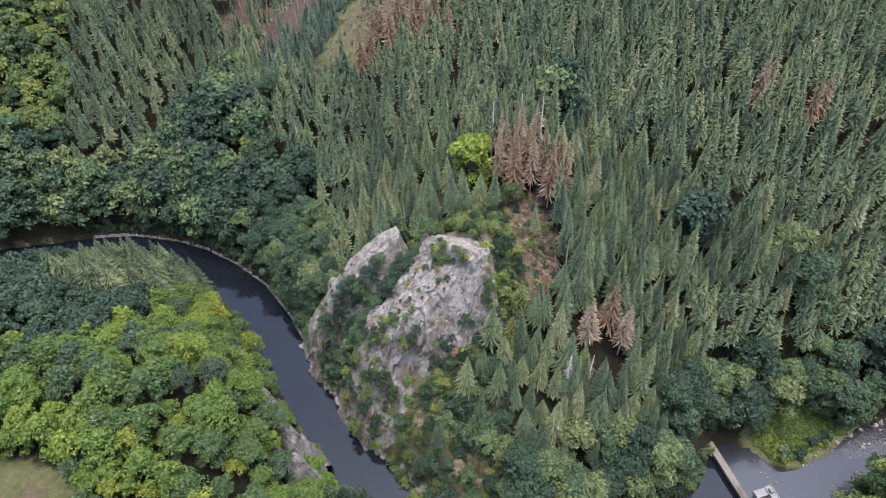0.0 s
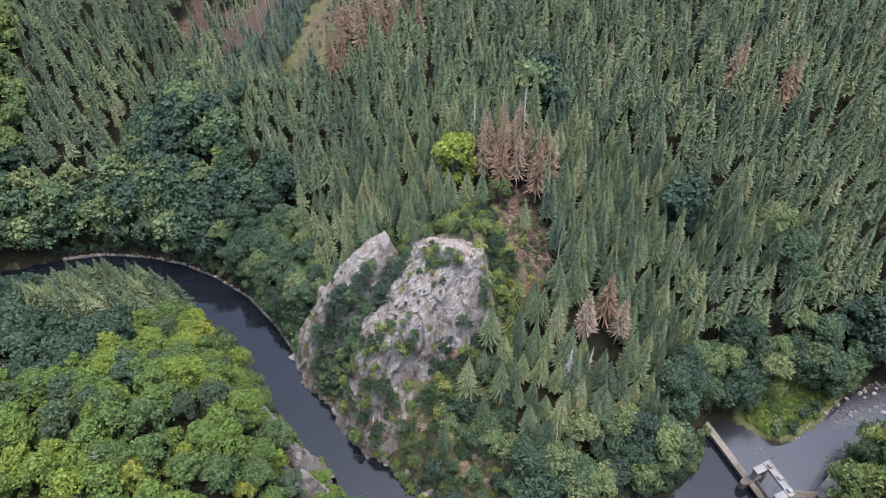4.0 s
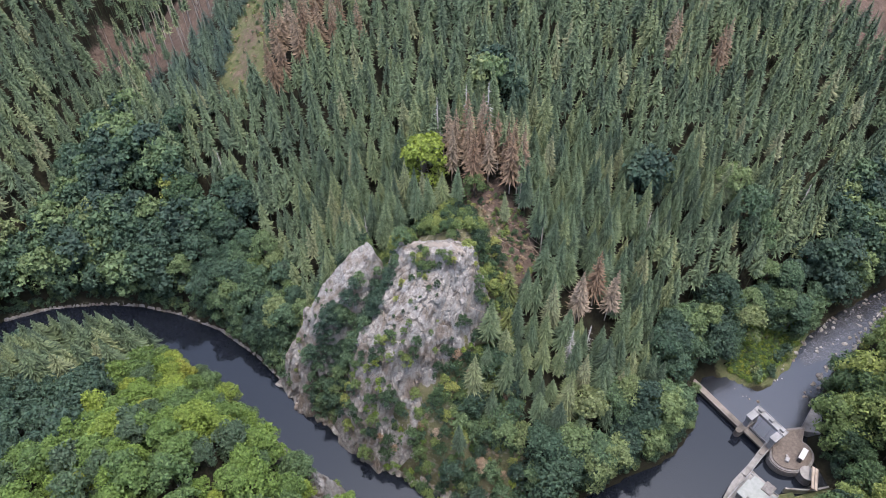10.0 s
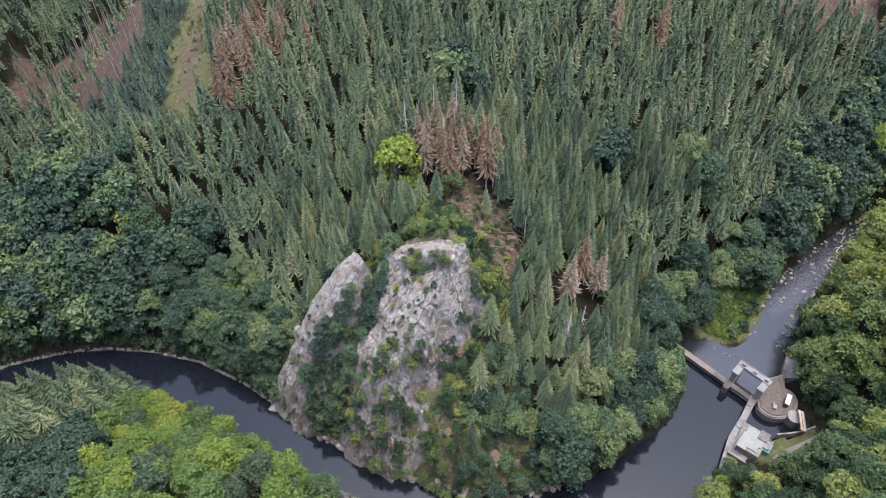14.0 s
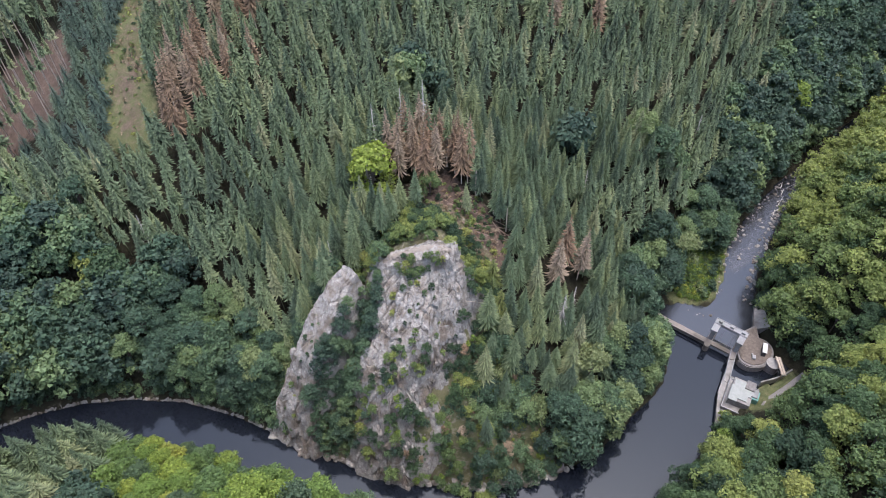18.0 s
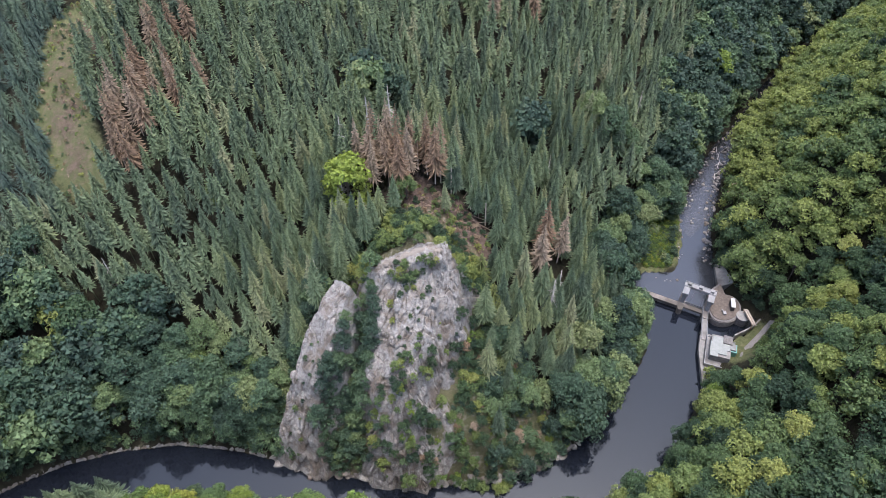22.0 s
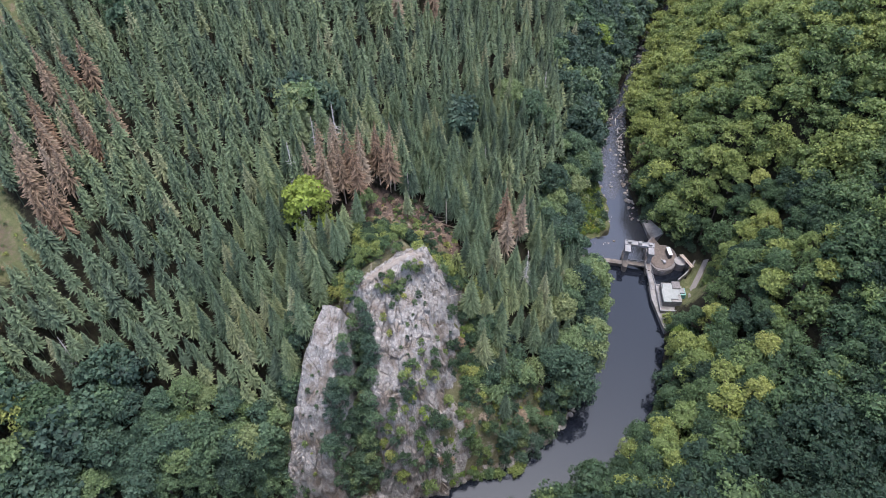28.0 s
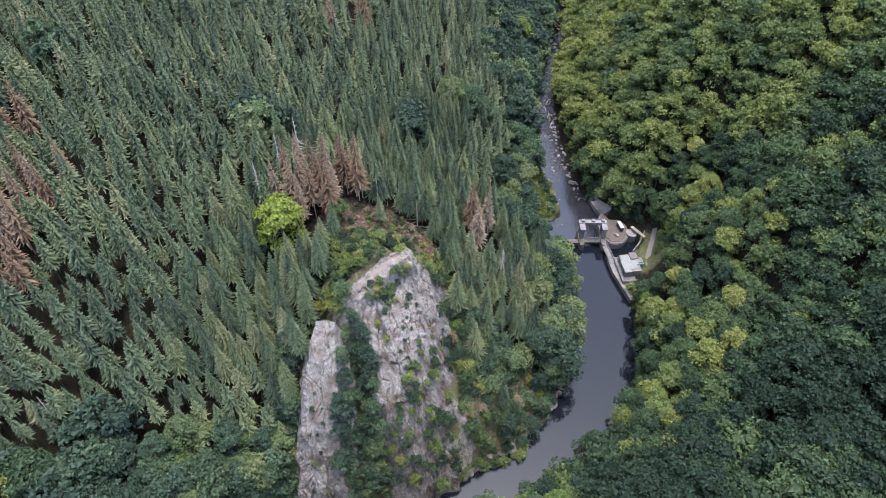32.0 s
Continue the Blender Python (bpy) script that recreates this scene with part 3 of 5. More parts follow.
SPRUCES = [spruce_parts(s, 34, 17, False, slim, 0.25) for s, slim in ((1, 1.0), (2, 0.85), (3, 1.1), (4, 0.8), (5, 0.95), (6, 1.18))]
SPRUCES_WIDE = [spruce_parts(s + 30, 30, 15, False, 1.4) for s in range(3)]
SPRUCES_MID = [spruce_parts(s + 10, 26, 15, True, slim, 0.40) for s, slim in ((1, 1.0), (2, 0.85), (3, 1.12), (4, 0.8), (5, 0.97), (6, 1.2))]
SPRUCES_BARE = [(c, (t[0] * [1.5, 1.5, 1], t[1])) for c, t in (spruce_parts(s + 15, 18, 13, True, 0.75, 0.58) for s in range(3))]
SPRUCES_FAR = [spruce_parts(s + 20, 20, 13, True, slim * 1.04, 0.45, fine=1.15) for s, slim in ((1, 1.05), (2, 0.92), (3, 1.15), (4, 0.86))]
YOUNGS = [spruce_parts(s + 40, 20, 12, True, 1.7, 0.05) for s in range(3)]
DEADS = [spruce_parts(s + 60, 44, 16, True, 0.90, 0.30, 0.2, 0.7) for s in range(4)]
LEAFS = [broadleaf_parts(s + 80, 2400, 0.024, w, 0.24, lobes=18) for s, w in enumerate((0.29, 0.33, 0.27, 0.31, 0.35, 0.29))]
LEAFS_FAR = [broadleaf_parts(s + 100, 620, 0.040, w, limbed=False, lobes=13) for s, w in enumerate((0.29, 0.33, 0.27, 0.31))]
LEAFS_HILL = [broadleaf_parts(s + 105, 1000, 0.031, w, 0.2, limbed=False, lobes=16) for s, w in enumerate((0.36, 0.40, 0.33, 0.38))]
LEAFS_MID = [broadleaf_parts(s + 110, 1400, 0.029, w, 0.2, limbed=False, lobes=16) for s, w in enumerate((0.29, 0.33, 0.27, 0.31))]
SHRUBS_LOW = [broadleaf_parts(s + 130, 210, 0.085, 0.46, 0.08, True, False, 9) for s in range(4)]
TUFTS = [broadleaf_parts(s + 135, 60, 0.16, 0.5, 0.05, False, False, 9) for s in range(3)]
SHRUBS = [broadleaf_parts(s + 120, 900, 0.040, 0.44, 0.08, lobes=11) for s in range(4)]


def scatter(step, seed):
    """A jittered grid of tree places in the view's part of the plan."""
    r = np.random.default_rng(seed)
    x, y = np.meshgrid(np.arange(-192, 332, step), np.arange(-44, 330, step * 0.92))
    x = x + (np.arange(x.shape[0]) % 2)[:, None] * step / 2
    x, y = x + r.uniform(-0.40, 0.40, x.shape) * step, y + r.uniform(-0.40, 0.40, x.shape) * step
    x, y = x.ravel(), y.ravel()
    keep = inside(x, y, VIEW)
    x, y = x[keep], y[keep]
    a, b2 = line_distance(x, y, BANK_A), line_distance(x, y, BANK_B)
    dry = ~inside(x, y, BANK_A + BANK_B[::-1])
    x, y, a, b2 = x[dry], y[dry], a[dry], b2[dry]
    return x, y, ground_height(x, y), a, b2, a < b2


def north_leafy(x, y, a):
    """How far the crag's side is broad-leaved at a place."""
    belt = np.interp(x, [-125, -112, -98, -80, -70, -45, -30, 10, 30, 60, 90, 140, 200, 300], [22, 20, 34, 42, 38, 22, 10, 10, 13, 14, 17, 20, 32, 45])
    belt = belt + 5 * smooth_noise(x, y, 14, 31)
    side_valley = 11 + 4 * smooth_noise(x, y, 12, 33) - line_distance(x, y, [(-94, 190), (-92, 206), (-80, 214)])
    young = x < -130 - 0.12 * (y - 190)
    patch = (smooth_noise(x, y, 16, 35) > 1.0) & ~inside(x, y, [(0, 85), (60, 85), (60, 150), (0, 150)])
    return (a < belt) | ((side_valley > 0) & (x < -62)) | young | patch


CREST = [(-116, 126), (-96, 121), (-82, 128), (-77, 144), (-110, 152)]


def clear_of_things(x, y):
    open_ground = inside(x, y, CRAG) | inside(x, y, WINDTHROW) | inside(x, y, RED_CLEARING) | inside(x, y, MEADOW) | inside(x, y, BARE_STAND)
    open_ground |= line_distance(x, y, STRIP) < 8.5
    open_ground |= bump(x, y, 96, 88, 17, 9) > 0.42
    open_ground |= inside(x, y, [(50, 54), (54, 46), (60, 43), (84, 43), (87, 49), (88.5, 58), (94.5, 66), (96, 70), (97, 90), (60, 90), (60, 80)])
    open_ground |= line_distance(x, y, [(-104, 192.5), (-90, 187.3), (-78, 183.5), (-66, 180)]) < 2.5
    open_ground |= inside(x, y, CREST)
    for px, py in ((-47, 88.5), (-37.8, 77.5), (-35.5, 70.5)):
        open_ground |= np.hypot(x - px - 1.0, y - py - 1.0) < 3.0
    return ~open_ground


# dead brown spruces: behind the crag, below it, high on the hill
DEAD_AT = [(15, 145), (18.5, 143.5), (22, 142), (25, 139), (26, 134.5), (21.5, 136.5), (17, 140), (14.5, 148.5), (25.5, 131), (19, 147), (28, 137), (17, 135), (23, 146), (20, 139.5), (13, 142), (29, 133),
           (33.6, 99.7), (39.5, 103), (42, 99.5), (90.2, 166.2), (87, 164), (104, 161.5), (101, 158.5), (-23, 207), (-15.5, 206), (-6.4, 202), (-14.5, 207),
           (-4, 206.5), (-24.5, 204), (-24, 196.5), (-8, 198), (-1.6, 218), (8.4, 213.8), (0.6, 198.4), (-27, 194), (-18, 199), (-20, 211), (-11, 211), (-9, 215), (-19, 203), (-11, 203), (2, 222), (5, 217), (-28, 199), (187, 158), (192, 160), (178, 170)]
DEAD_AT = np.array(DEAD_AT, float)
# round crowns that stand free among the spruces, and the open slope in front of the dead ones
SHOWN_AT = np.array([(5.8, 143.6), (5.0, 140.5), (95.5, 124.5), (94, 119), (38, 97), (18, 139), (12, 138)], float)


def free_of(x, y, places, gap):
    return np.min(np.hypot(x[:, None] - places[None, :, 0], y[:, None] - places[None, :, 1]), 1) > gap


# spruces of the hill: smaller and closer round the crag, taller and wider apart beyond
CLOSE = [(-40, 120), (-10, 150), (10, 152), (40, 135), (62, 110), (70, 80), (0, 60), (-50, 100)]
g1, g2 = scatter(3.9, 11), scatter(3.9, 14)
c1, c2 = inside(g1[0], g1[1], CLOSE), ~inside(g2[0], g2[1], CLOSE)
sx, sy, sz, s_a, s_b, north = (np.concatenate([u[c1], v[c2]]) for u, v in zip(g1, g2))
keep = north & (s_a > 5) & ~north_leafy(sx, sy, s_a) & clear_of_things(sx, sy) & ~inside(sx, sy, YOUNG_WOOD)
crest = ~north & inside(sx, sy, CREST) & (RNG.random(len(sx)) < 0.9)
crest_at = np.stack([sx, sy, sz], 1)[crest]
keep &= free_of(sx, sy, DEAD_AT, 3.0) & free_of(sx, sy, SHOWN_AT, 4.5)
spruce_at = np.stack([sx, sy, sz], 1)[keep]
# young plantation
yx, yy, yz, y_a, y_b, north = scatter(3.6, 12)
keep = north & inside(yx, yy, YOUNG_WOOD) & (line_distance(yx, yy, STRIP) > 6.5)
young_at = np.stack([yx, yy, yz], 1)[keep]
# broad-leaved trees
g1, g2 = scatter(4.5, 13), scatter(5.4, 15)
c1, c2 = g1[5] | (g1[0] < 0), ~g2[5] & (g2[0] >= 0)
bx, by, bz, b_a, b_b, north = (np.concatenate([u[c1], v[c2]]) for u, v in zip(g1, g2))
keep = np.where(north, (b_a > 1.2) & north_leafy(bx, by, b_a), b_b > 1.0) & clear_of_things(bx, by) & ~inside(bx, by, YOUNG_WOOD)
leaf_at, leaf_north = np.stack([bx, by, bz], 1)[keep], north[keep]


def plant(places, name, kind_parts, mat, bark, heights, label, category, group, seed):
    """Single trees as things of their own: a trunk and a crown each."""
    r = np.random.default_rng(seed)
    meshes = []
    for i, (crown, trunk) in enumerate(kind_parts):
        a, b3 = mesh_of(name + "_crown", crown[0], crown[1], tip_light=crown[2]), mesh_of(name + "_trunk", trunk[0], tris(trunk[1]))
        a.materials.append(mat)
        b3.materials.append(bark)
        meshes.append((a, b3))
    for k, p in enumerate(places):
        h = r.uniform(*heights)
        crown, trunk = meshes[r.integers(len(meshes))]
        wide = h * r.uniform(0.9, 1.12)
        m = Matrix.LocRotScale(Vector(p), Euler((r.normal() * 0.025, r.normal() * 0.025, r.uniform(0, 6.28))), Vector((wide, wide, h)))
        ob = thing(name, m, label, category, group)
        part("crown", crown, mat, ob)
        part("trunk", trunk, bark, ob)


def woods(places, name, kind_parts, mat, heights, label, seed, tints):
    """A stand that nobody would count, in one mesh, each tree with its own tint."""
    r = np.random.default_rng(seed)
    V, Fc, T, tips, n = [], [], [], [], 0
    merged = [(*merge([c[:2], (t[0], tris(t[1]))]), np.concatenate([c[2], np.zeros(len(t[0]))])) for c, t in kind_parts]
    for p, tint in zip(places, tints):
        v, f, tp = merged[r.integers(len(merged))]
        h = r.uniform(*heights)
        wide = h * r.uniform(0.88, 1.15)
        a = r.uniform(0, 6.28)
        c, s = math.cos(a), math.sin(a)
        q = v * [wide, wide, h]
        q = np.stack([q[:, 0] * c - q[:, 1] * s + q[:, 2] * r.normal() * 0.025, q[:, 0] * s + q[:, 1] * c + q[:, 2] * r.normal() * 0.025, q[:, 2]], 1) + p
        V.append(q)
        tips.append(tp)
        Fc.append(f + n)
        T.append(np.full(len(q), tint))
        n += len(q)
    if not V:
        return None
    me = mesh_of(name, np.concatenate(V), np.concatenate(Fc), tint=np.concatenate(T), tip_light=np.concatenate(tips))
    return tagged(part(name, me, mat), label, "woods", kind="stuff")


def nearest(places, line, count):
    order = np.argsort(line_distance(places[:, 0], places[:, 1], line))
    return order[:count], order[count:]


big = ~inside(spruce_at[:, 0], spruce_at[:, 1], CLOSE)
near, rest = nearest(spruce_at[big], [(-20, 152), (25, 150), (60, 130), (95, 122)], 150)
SPRUCE_WORDS = ("spruce", SPRUCES, MAT["spruce"], MAT["bark"])
plant(spruce_at[~big], *SPRUCE_WORDS, (11.5, 19), "dark green spruce on the slope beside the crag", "spruce", "spruces by the crag", 1)
plant(spruce_at[big][near], *SPRUCE_WORDS, (12, 19.5), "tall broad dark green spruce on the hill", "spruce", "spruces of the hill", 16)
tall_at = spruce_at[big][rest]
plant(crest_at, "spruce", SPRUCES_WIDE, MAT["spruce"], MAT["bark"], (15, 21), "dark grey-green spruce on the near ridge", "spruce", "spruces of the near ridge", 23)
far = np.hypot(tall_at[:, 0] + 40, tall_at[:, 1] - 25) > 245
tint = np.clip(RNG.normal(size=len(rest)) * 0.24 + 0.45 + 0.2 * smooth_noise(tall_at[:, 0], tall_at[:, 1], 25, 57), 0, 1)
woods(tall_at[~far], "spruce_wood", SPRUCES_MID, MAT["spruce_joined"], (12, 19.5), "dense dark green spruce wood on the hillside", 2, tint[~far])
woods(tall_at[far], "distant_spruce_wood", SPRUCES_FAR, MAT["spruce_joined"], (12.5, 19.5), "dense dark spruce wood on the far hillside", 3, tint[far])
woods(young_at, "young_spruce_plantation", YOUNGS, MAT["young_joined"], (5, 9.5), "low blue-green plantation of young spruces", 4, RNG.random(len(young_at)))

north_trees, south_trees = leaf_at[leaf_north], leaf_at[~leaf_north]
near, rest = nearest(north_trees, [(-55, 152), (-42, 130), (20, 72), (60, 84), (100, 100)], 100)
plant(north_trees[near], "broadleaf_tree", LEAFS, MAT["darkleaf"], MAT["bark"], (10.5, 17), "dark green broad-leaved tree on the river bank", "tree", "bank trees", 5)
birch = (north_trees[rest][:, 0] < -112) & (north_trees[rest][:, 1] > 190)
woods(north_trees[rest][birch], "young_mixed_wood", LEAFS_FAR, MAT["leaf_joined"], (8, 13), "light grey-green young mixed wood on the far slope", 26, np.clip(0.62 + 0.16 * RNG.normal(size=birch.sum()), 0, 0.9))
rest = rest[~birch]
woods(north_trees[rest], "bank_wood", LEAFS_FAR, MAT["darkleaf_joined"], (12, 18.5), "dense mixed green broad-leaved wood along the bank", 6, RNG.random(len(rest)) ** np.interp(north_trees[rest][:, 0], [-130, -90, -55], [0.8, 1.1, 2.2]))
left = south_trees[:, 0] < -28
near, rest = nearest(south_trees[left], [(-60, 118), (-40, 85), (-20, 64)], 90)
plant(south_trees[left][near], "broadleaf_tree", LEAFS, MAT["lightleaf"], MAT["bark"], (7, 12), "bright yellow-green broad-leaved tree on the near hill", "tree", "near hill trees", 7)
rest_at = south_trees[left][rest]
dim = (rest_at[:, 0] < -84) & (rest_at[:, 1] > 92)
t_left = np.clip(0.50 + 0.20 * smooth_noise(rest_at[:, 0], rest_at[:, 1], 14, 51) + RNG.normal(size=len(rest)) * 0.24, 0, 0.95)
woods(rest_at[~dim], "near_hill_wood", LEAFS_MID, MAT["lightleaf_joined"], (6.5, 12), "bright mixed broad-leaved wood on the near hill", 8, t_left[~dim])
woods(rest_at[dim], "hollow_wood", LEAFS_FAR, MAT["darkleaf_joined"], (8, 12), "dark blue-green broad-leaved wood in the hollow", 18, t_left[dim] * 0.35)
right = south_trees[~left]
near, rest = nearest(right, [(5, 48), (40, 40), (60, 36), (90, 45)], 100)
plant(right[near], "broadleaf_tree", LEAFS, MAT["leaf"], MAT["bark"], (10, 14.5), "green broad-leaved tree with a rounded crown on the steep bank", "tree", "steep bank trees", 9)
# tint falls towards low x: the near slope's shade is put into leaf colour
t_right = np.clip(np.interp(right[rest][:, 0], [0, 35, 75, 110, 150], [0.02, 0.14, 0.44, 0.66, 0.84]) + 0.20 * smooth_noise(right[rest][:, 0], right[rest][:, 1], 22, 53) + RNG.normal(size=len(rest)) * 0.22, 0, 0.88)
woods(right[rest], "steep_hill_wood", LEAFS_HILL, MAT["leaf_joined"], (10, 15), "dense green broad-leaved wood on the steep hillside", 10, t_right)
plant(np.column_stack([DEAD_AT, ground_height(DEAD_AT[:, 0], DEAD_AT[:, 1])]), "dead_spruce", DEADS, MAT["dead"], MAT["pale_bark"], (18.5, 22),
      "dead standing spruce with rust-brown needles", "dead tree", "dead brown spruces", 21)
# tall bare-trunked spruces at the edges of clearings
edge_at = np.array([(-73 + 2.4 * k + 0.8 * math.sin(k * 2.1), np.interp(-73 + 2.4 * k, [-73, -58, -42], [238.5, 233, 245]) + 1.2 + 1.3 * math.cos(k * 3.3)) for k in range(13)]
                   + [(-84 + 4.2 * k + 1.5 * math.sin(k * 1.9), 252 + 1.5 * k + 5 * math.sin(k * 2.3)) for k in range(9)] + [(-86 + 5 * k, 266 + 0.6 * k + 3 * math.cos(k)) for k in range(8)]
                   + [(-80 + 4.4 * k, 244 + 0.8 * k + 4 * math.sin(k * 2.9)) for k in range(9)] + [(-86 + 4.6 * k, 259 + 0.5 * k + 3 * math.sin(k * 1.3)) for k in range(9)]
                   + [(10 + 3.1 * k, 150 - 0.5 * k * k) for k in range(6)] + [(28 + 1.6 * math.sin(k * 1.7), 141 - 5 * k) for k in range(6)])
plant(np.column_stack([edge_at, ground_height(edge_at[:, 0], edge_at[:, 1])]), "bare_trunked_spruce", SPRUCES_BARE, MAT["spruce"], MAT["pale_bark"], (16, 21),
      "tall spruce with a long bare pale trunk and high crown", "spruce", "spruces at the clearing edge", 22)


# ---- the crag ----
def rock_field(name, low, high, step, blocks, seed, label, block=3.0, parent=None, bury=1.2, strength=1.0, category="rock"):
    """A fractured rock body: the envelope of its ribs, broken by joints, trimmed where it lies in the ground."""
    x, y = np.meshgrid(np.arange(low[0], high[0], step), np.arange(low[1], high[1], step))
    flat = np.stack([x.ravel(), y.ravel(), np.zeros(x.size)], 1)
    wx = x + 0.40 * (value_noise(flat / 2.6, seed)).reshape(x.shape) + 0.07 * value_noise(flat / 0.8, seed + 1).reshape(x.shape)
    wy = y + 0.40 * (value_noise(flat / 2.6, seed + 2)).reshape(x.shape) + 0.07 * value_noise(flat / 0.8, seed + 3).reshape(x.shape)
    h = np.full(x.shape, -50.0)
    for b_ in blocks:
        h = np.maximum(h, ridge_block(wx, wy, *b_))
    g0 = ground_height(x, y)
    h = np.maximum(h, g0 - 3.5)
    gy_, gx_ = np.gradient(h, step)
    N = np.stack([-gx_, -gy_, np.ones_like(h)], -1).reshape(-1, 3)
    N /= np.linalg.norm(N, axis=1)[:, None]
    P = np.stack([x, y, h], -1).reshape(-1, 3)
    tilt = np.array([[0.86, 0.10, -0.50], [-0.22, 0.96, -0.18], [0.46, 0.26, 0.85]])
    L = P @ tilt.T + 0.5 * np.stack([value_noise(P / 2.2, seed + s + 20) for s in range(3)], 1)
    e1, v1 = cells(L / [block, block * 0.8, block * 3.0], seed + 7)
    e2, v2 = cells(L / [block * 0.40, block * 0.32, block * 1.3], seed + 11)
    e3, v3 = cells(L / [block * 0.16, block * 0.13, block * 0.3], seed + 15)
    d = 1.0 * (v1 - 0.5) - 0.55 * np.clip(1 - e1 / 0.06, 0, 1) + 0.34 * (v2 - 0.5) - 0.18 * np.clip(1 - e2 / 0.10, 0, 1) + 0.05 * (v3 - 0.5) + 0.45 * fbm(P / 4.0, 3, seed + 13)
    P = P + N * (d * strength)[:, None]
    rows_, cols_ = x.shape
    i = np.arange(x.size).reshape(x.shape)
    q = np.stack([i[:-1, :-1], i[:-1, 1:], i[1:, 1:], i[1:, :-1]], -1).reshape(-1, 4)
    up_ = (P[:, 2] > ground_height(P[:, 0], P[:, 1]) - bury)
    q = q[up_[q].any(1)]
    used = np.unique(q)
    back = np.zeros(len(P), np.int64)
    back[used] = np.arange(len(used))
    ob = part(name, mesh_of(name, P[used], back[q], smooth=False), MAT["rock"], parent)
    return tagged(ob, label, "" if parent else category)


SUMMIT = [((-4.7, 121.2, 47.6), (4.0, 114.0, 52.6), 2.6, 3.0, 3.2), ((4.0, 114.0, 52.6), (7.4, 109.8, 52.6), 2.8, 2.4, 4.2), ((6.2, 110.4, 51.4), (6.4, 107.4, 48.5), 2.8, 2.6, 3.6),
          ((-4.7, 121.6, 48.0), (-8.0, 118.0, 41), 2.4, 2.6, 2.8), ((8.8, 107.5, 46), (9.6, 103.2, 40), 2.0, 1.8, 3.2)]
FACE = [((2.0, 114.5, 50.5), (-9.0, 104.8, 41.5), 4.4, 4.6, 2.8), ((5.0, 108.5, 49.0), (0.0, 103.6, 40.0), 3.6, 3.6, 2.8), ((-3.0, 118.0, 47.0), (-12.0, 109.0, 39.0), 4.0, 4.0, 2.6),
        ((4.0, 104.0, 40.5), (6.6, 102.0, 37.5), 2.0, 1.8, 2.8), ((-2.5, 103.0, 39.0), (-5.0, 98.8, 29.5), 2.8, 2.4, 2.5)]
LOWER = [((-9.0, 105.2, 42.0), (-18.6, 102.4, 33.8), 4.2, 3.8, 3.0), ((-14.0, 108.6, 38.0), (-20.0, 107.6, 32.6), 3.0, 2.6, 3.0), ((-18.8, 102.2, 33.5), (-23.2, 99.4, 24.5), 3.4, 2.4, 3.2),
         ((-20.5, 107.2, 32.0), (-23.6, 107.0, 24.5), 2.2, 2.2, 3.0), ((-22.6, 99.8, 23.5), (-26.4, 95.6, 3.5), 3.0, 2.6, 2.6), ((-13.0, 98.6, 28.5), (-16.0, 94.4, 19.0), 2.6, 2.2, 2.2),
         ((-10.4, 94.0, 23.0), (-10.6, 91.6, 20.0), 1.6, 1.4, 2.2), ((-29.5, 98.5, 3.6), (-25.5, 102.0, 11.0), 2.0, 1.8, 2.0), ((-22.0, 91.5, 3.0), (-18.5, 93.0, 8.5), 1.6, 1.6, 1.8)]
UPPER_FIN = [((-31.5, 120.0, 29.0), (-21.0, 122.2, 41.8), 3.8, 4.0, 3.3), ((-21.0, 122.2, 41.8), (-13.2, 124.3, 47.2), 3.8, 2.4, 3.5, 0.0)]
LOWER_FIN = [((-37.5, 118.3, 17.0), (-31.0, 120.0, 29.5), 4.4, 4.0, 3.1), ((-41.5, 117.3, 3.0), (-37.0, 118.3, 17.5), 3.8, 4.4, 2.8), ((-40.0, 112.6, 3.0), (-36.5, 114.0, 9.5), 1.9, 2.1, 2.4),
             ((-35.5, 111.0, 3.5), (-33.0, 113.0, 10.0), 1.6, 1.8, 2.4)]


def surface_height(x, y):
    """The ground or the rock over it."""
    h = np.asarray(ground_height(x, y), float)
    for b_ in SUMMIT + FACE + LOWER + UPPER_FIN + LOWER_FIN:
        h = np.maximum(h, ridge_block(np.asarray(x, float), np.asarray(y, float), *b_))
    return h


crag = thing("rock_crag", pose(0, 0, 0), "weathered pale grey rock crag with bushes in its ledges", "crag")
rock_field("summit", (-13, 101), (20, 131), 0.27, SUMMIT, 41, "pale bare summit blocks", parent=crag)
rock_field("face", (-19, 91), (15, 125), 0.27, FACE, 42, "cracked grey rock face", parent=crag)
rock_field("lower_buttress", (-36, 86), (-3, 120), 0.27, LOWER, 43, "stepped grey lower buttress above the water", parent=crag)
ledge_c = np.array([(-4.6, 121.2), (-2.0, 119.4), (1.0, 116.8), (3.6, 114.4), (5.8, 112.0), (7.0, 110.4)])
V, n_ = [], 40
for k in range(n_):
    u = k / (n_ - 1) * (len(ledge_c) - 1)
    x0, y0 = np.interp(u, range(len(ledge_c)), ledge_c[:, 0]), np.interp(u, range(len(ledge_c)), ledge_c[:, 1])
    wide = 0.5 + 0.75 * math.sin(math.pi * k / (n_ - 1)) + 0.35 * math.sin(k * 1.7)
    for q in np.linspace(-1, 1, 7):
        x1, y1 = x0 + 0.45 * q * wide, y0 + 0.9 * q * wide
        V.append((x1, y1, float(surface_height(x1, y1)) + 0.55 * (1 - abs(q) ** 3) + 0.12 * math.sin(k * 0.9 + q * 3)))
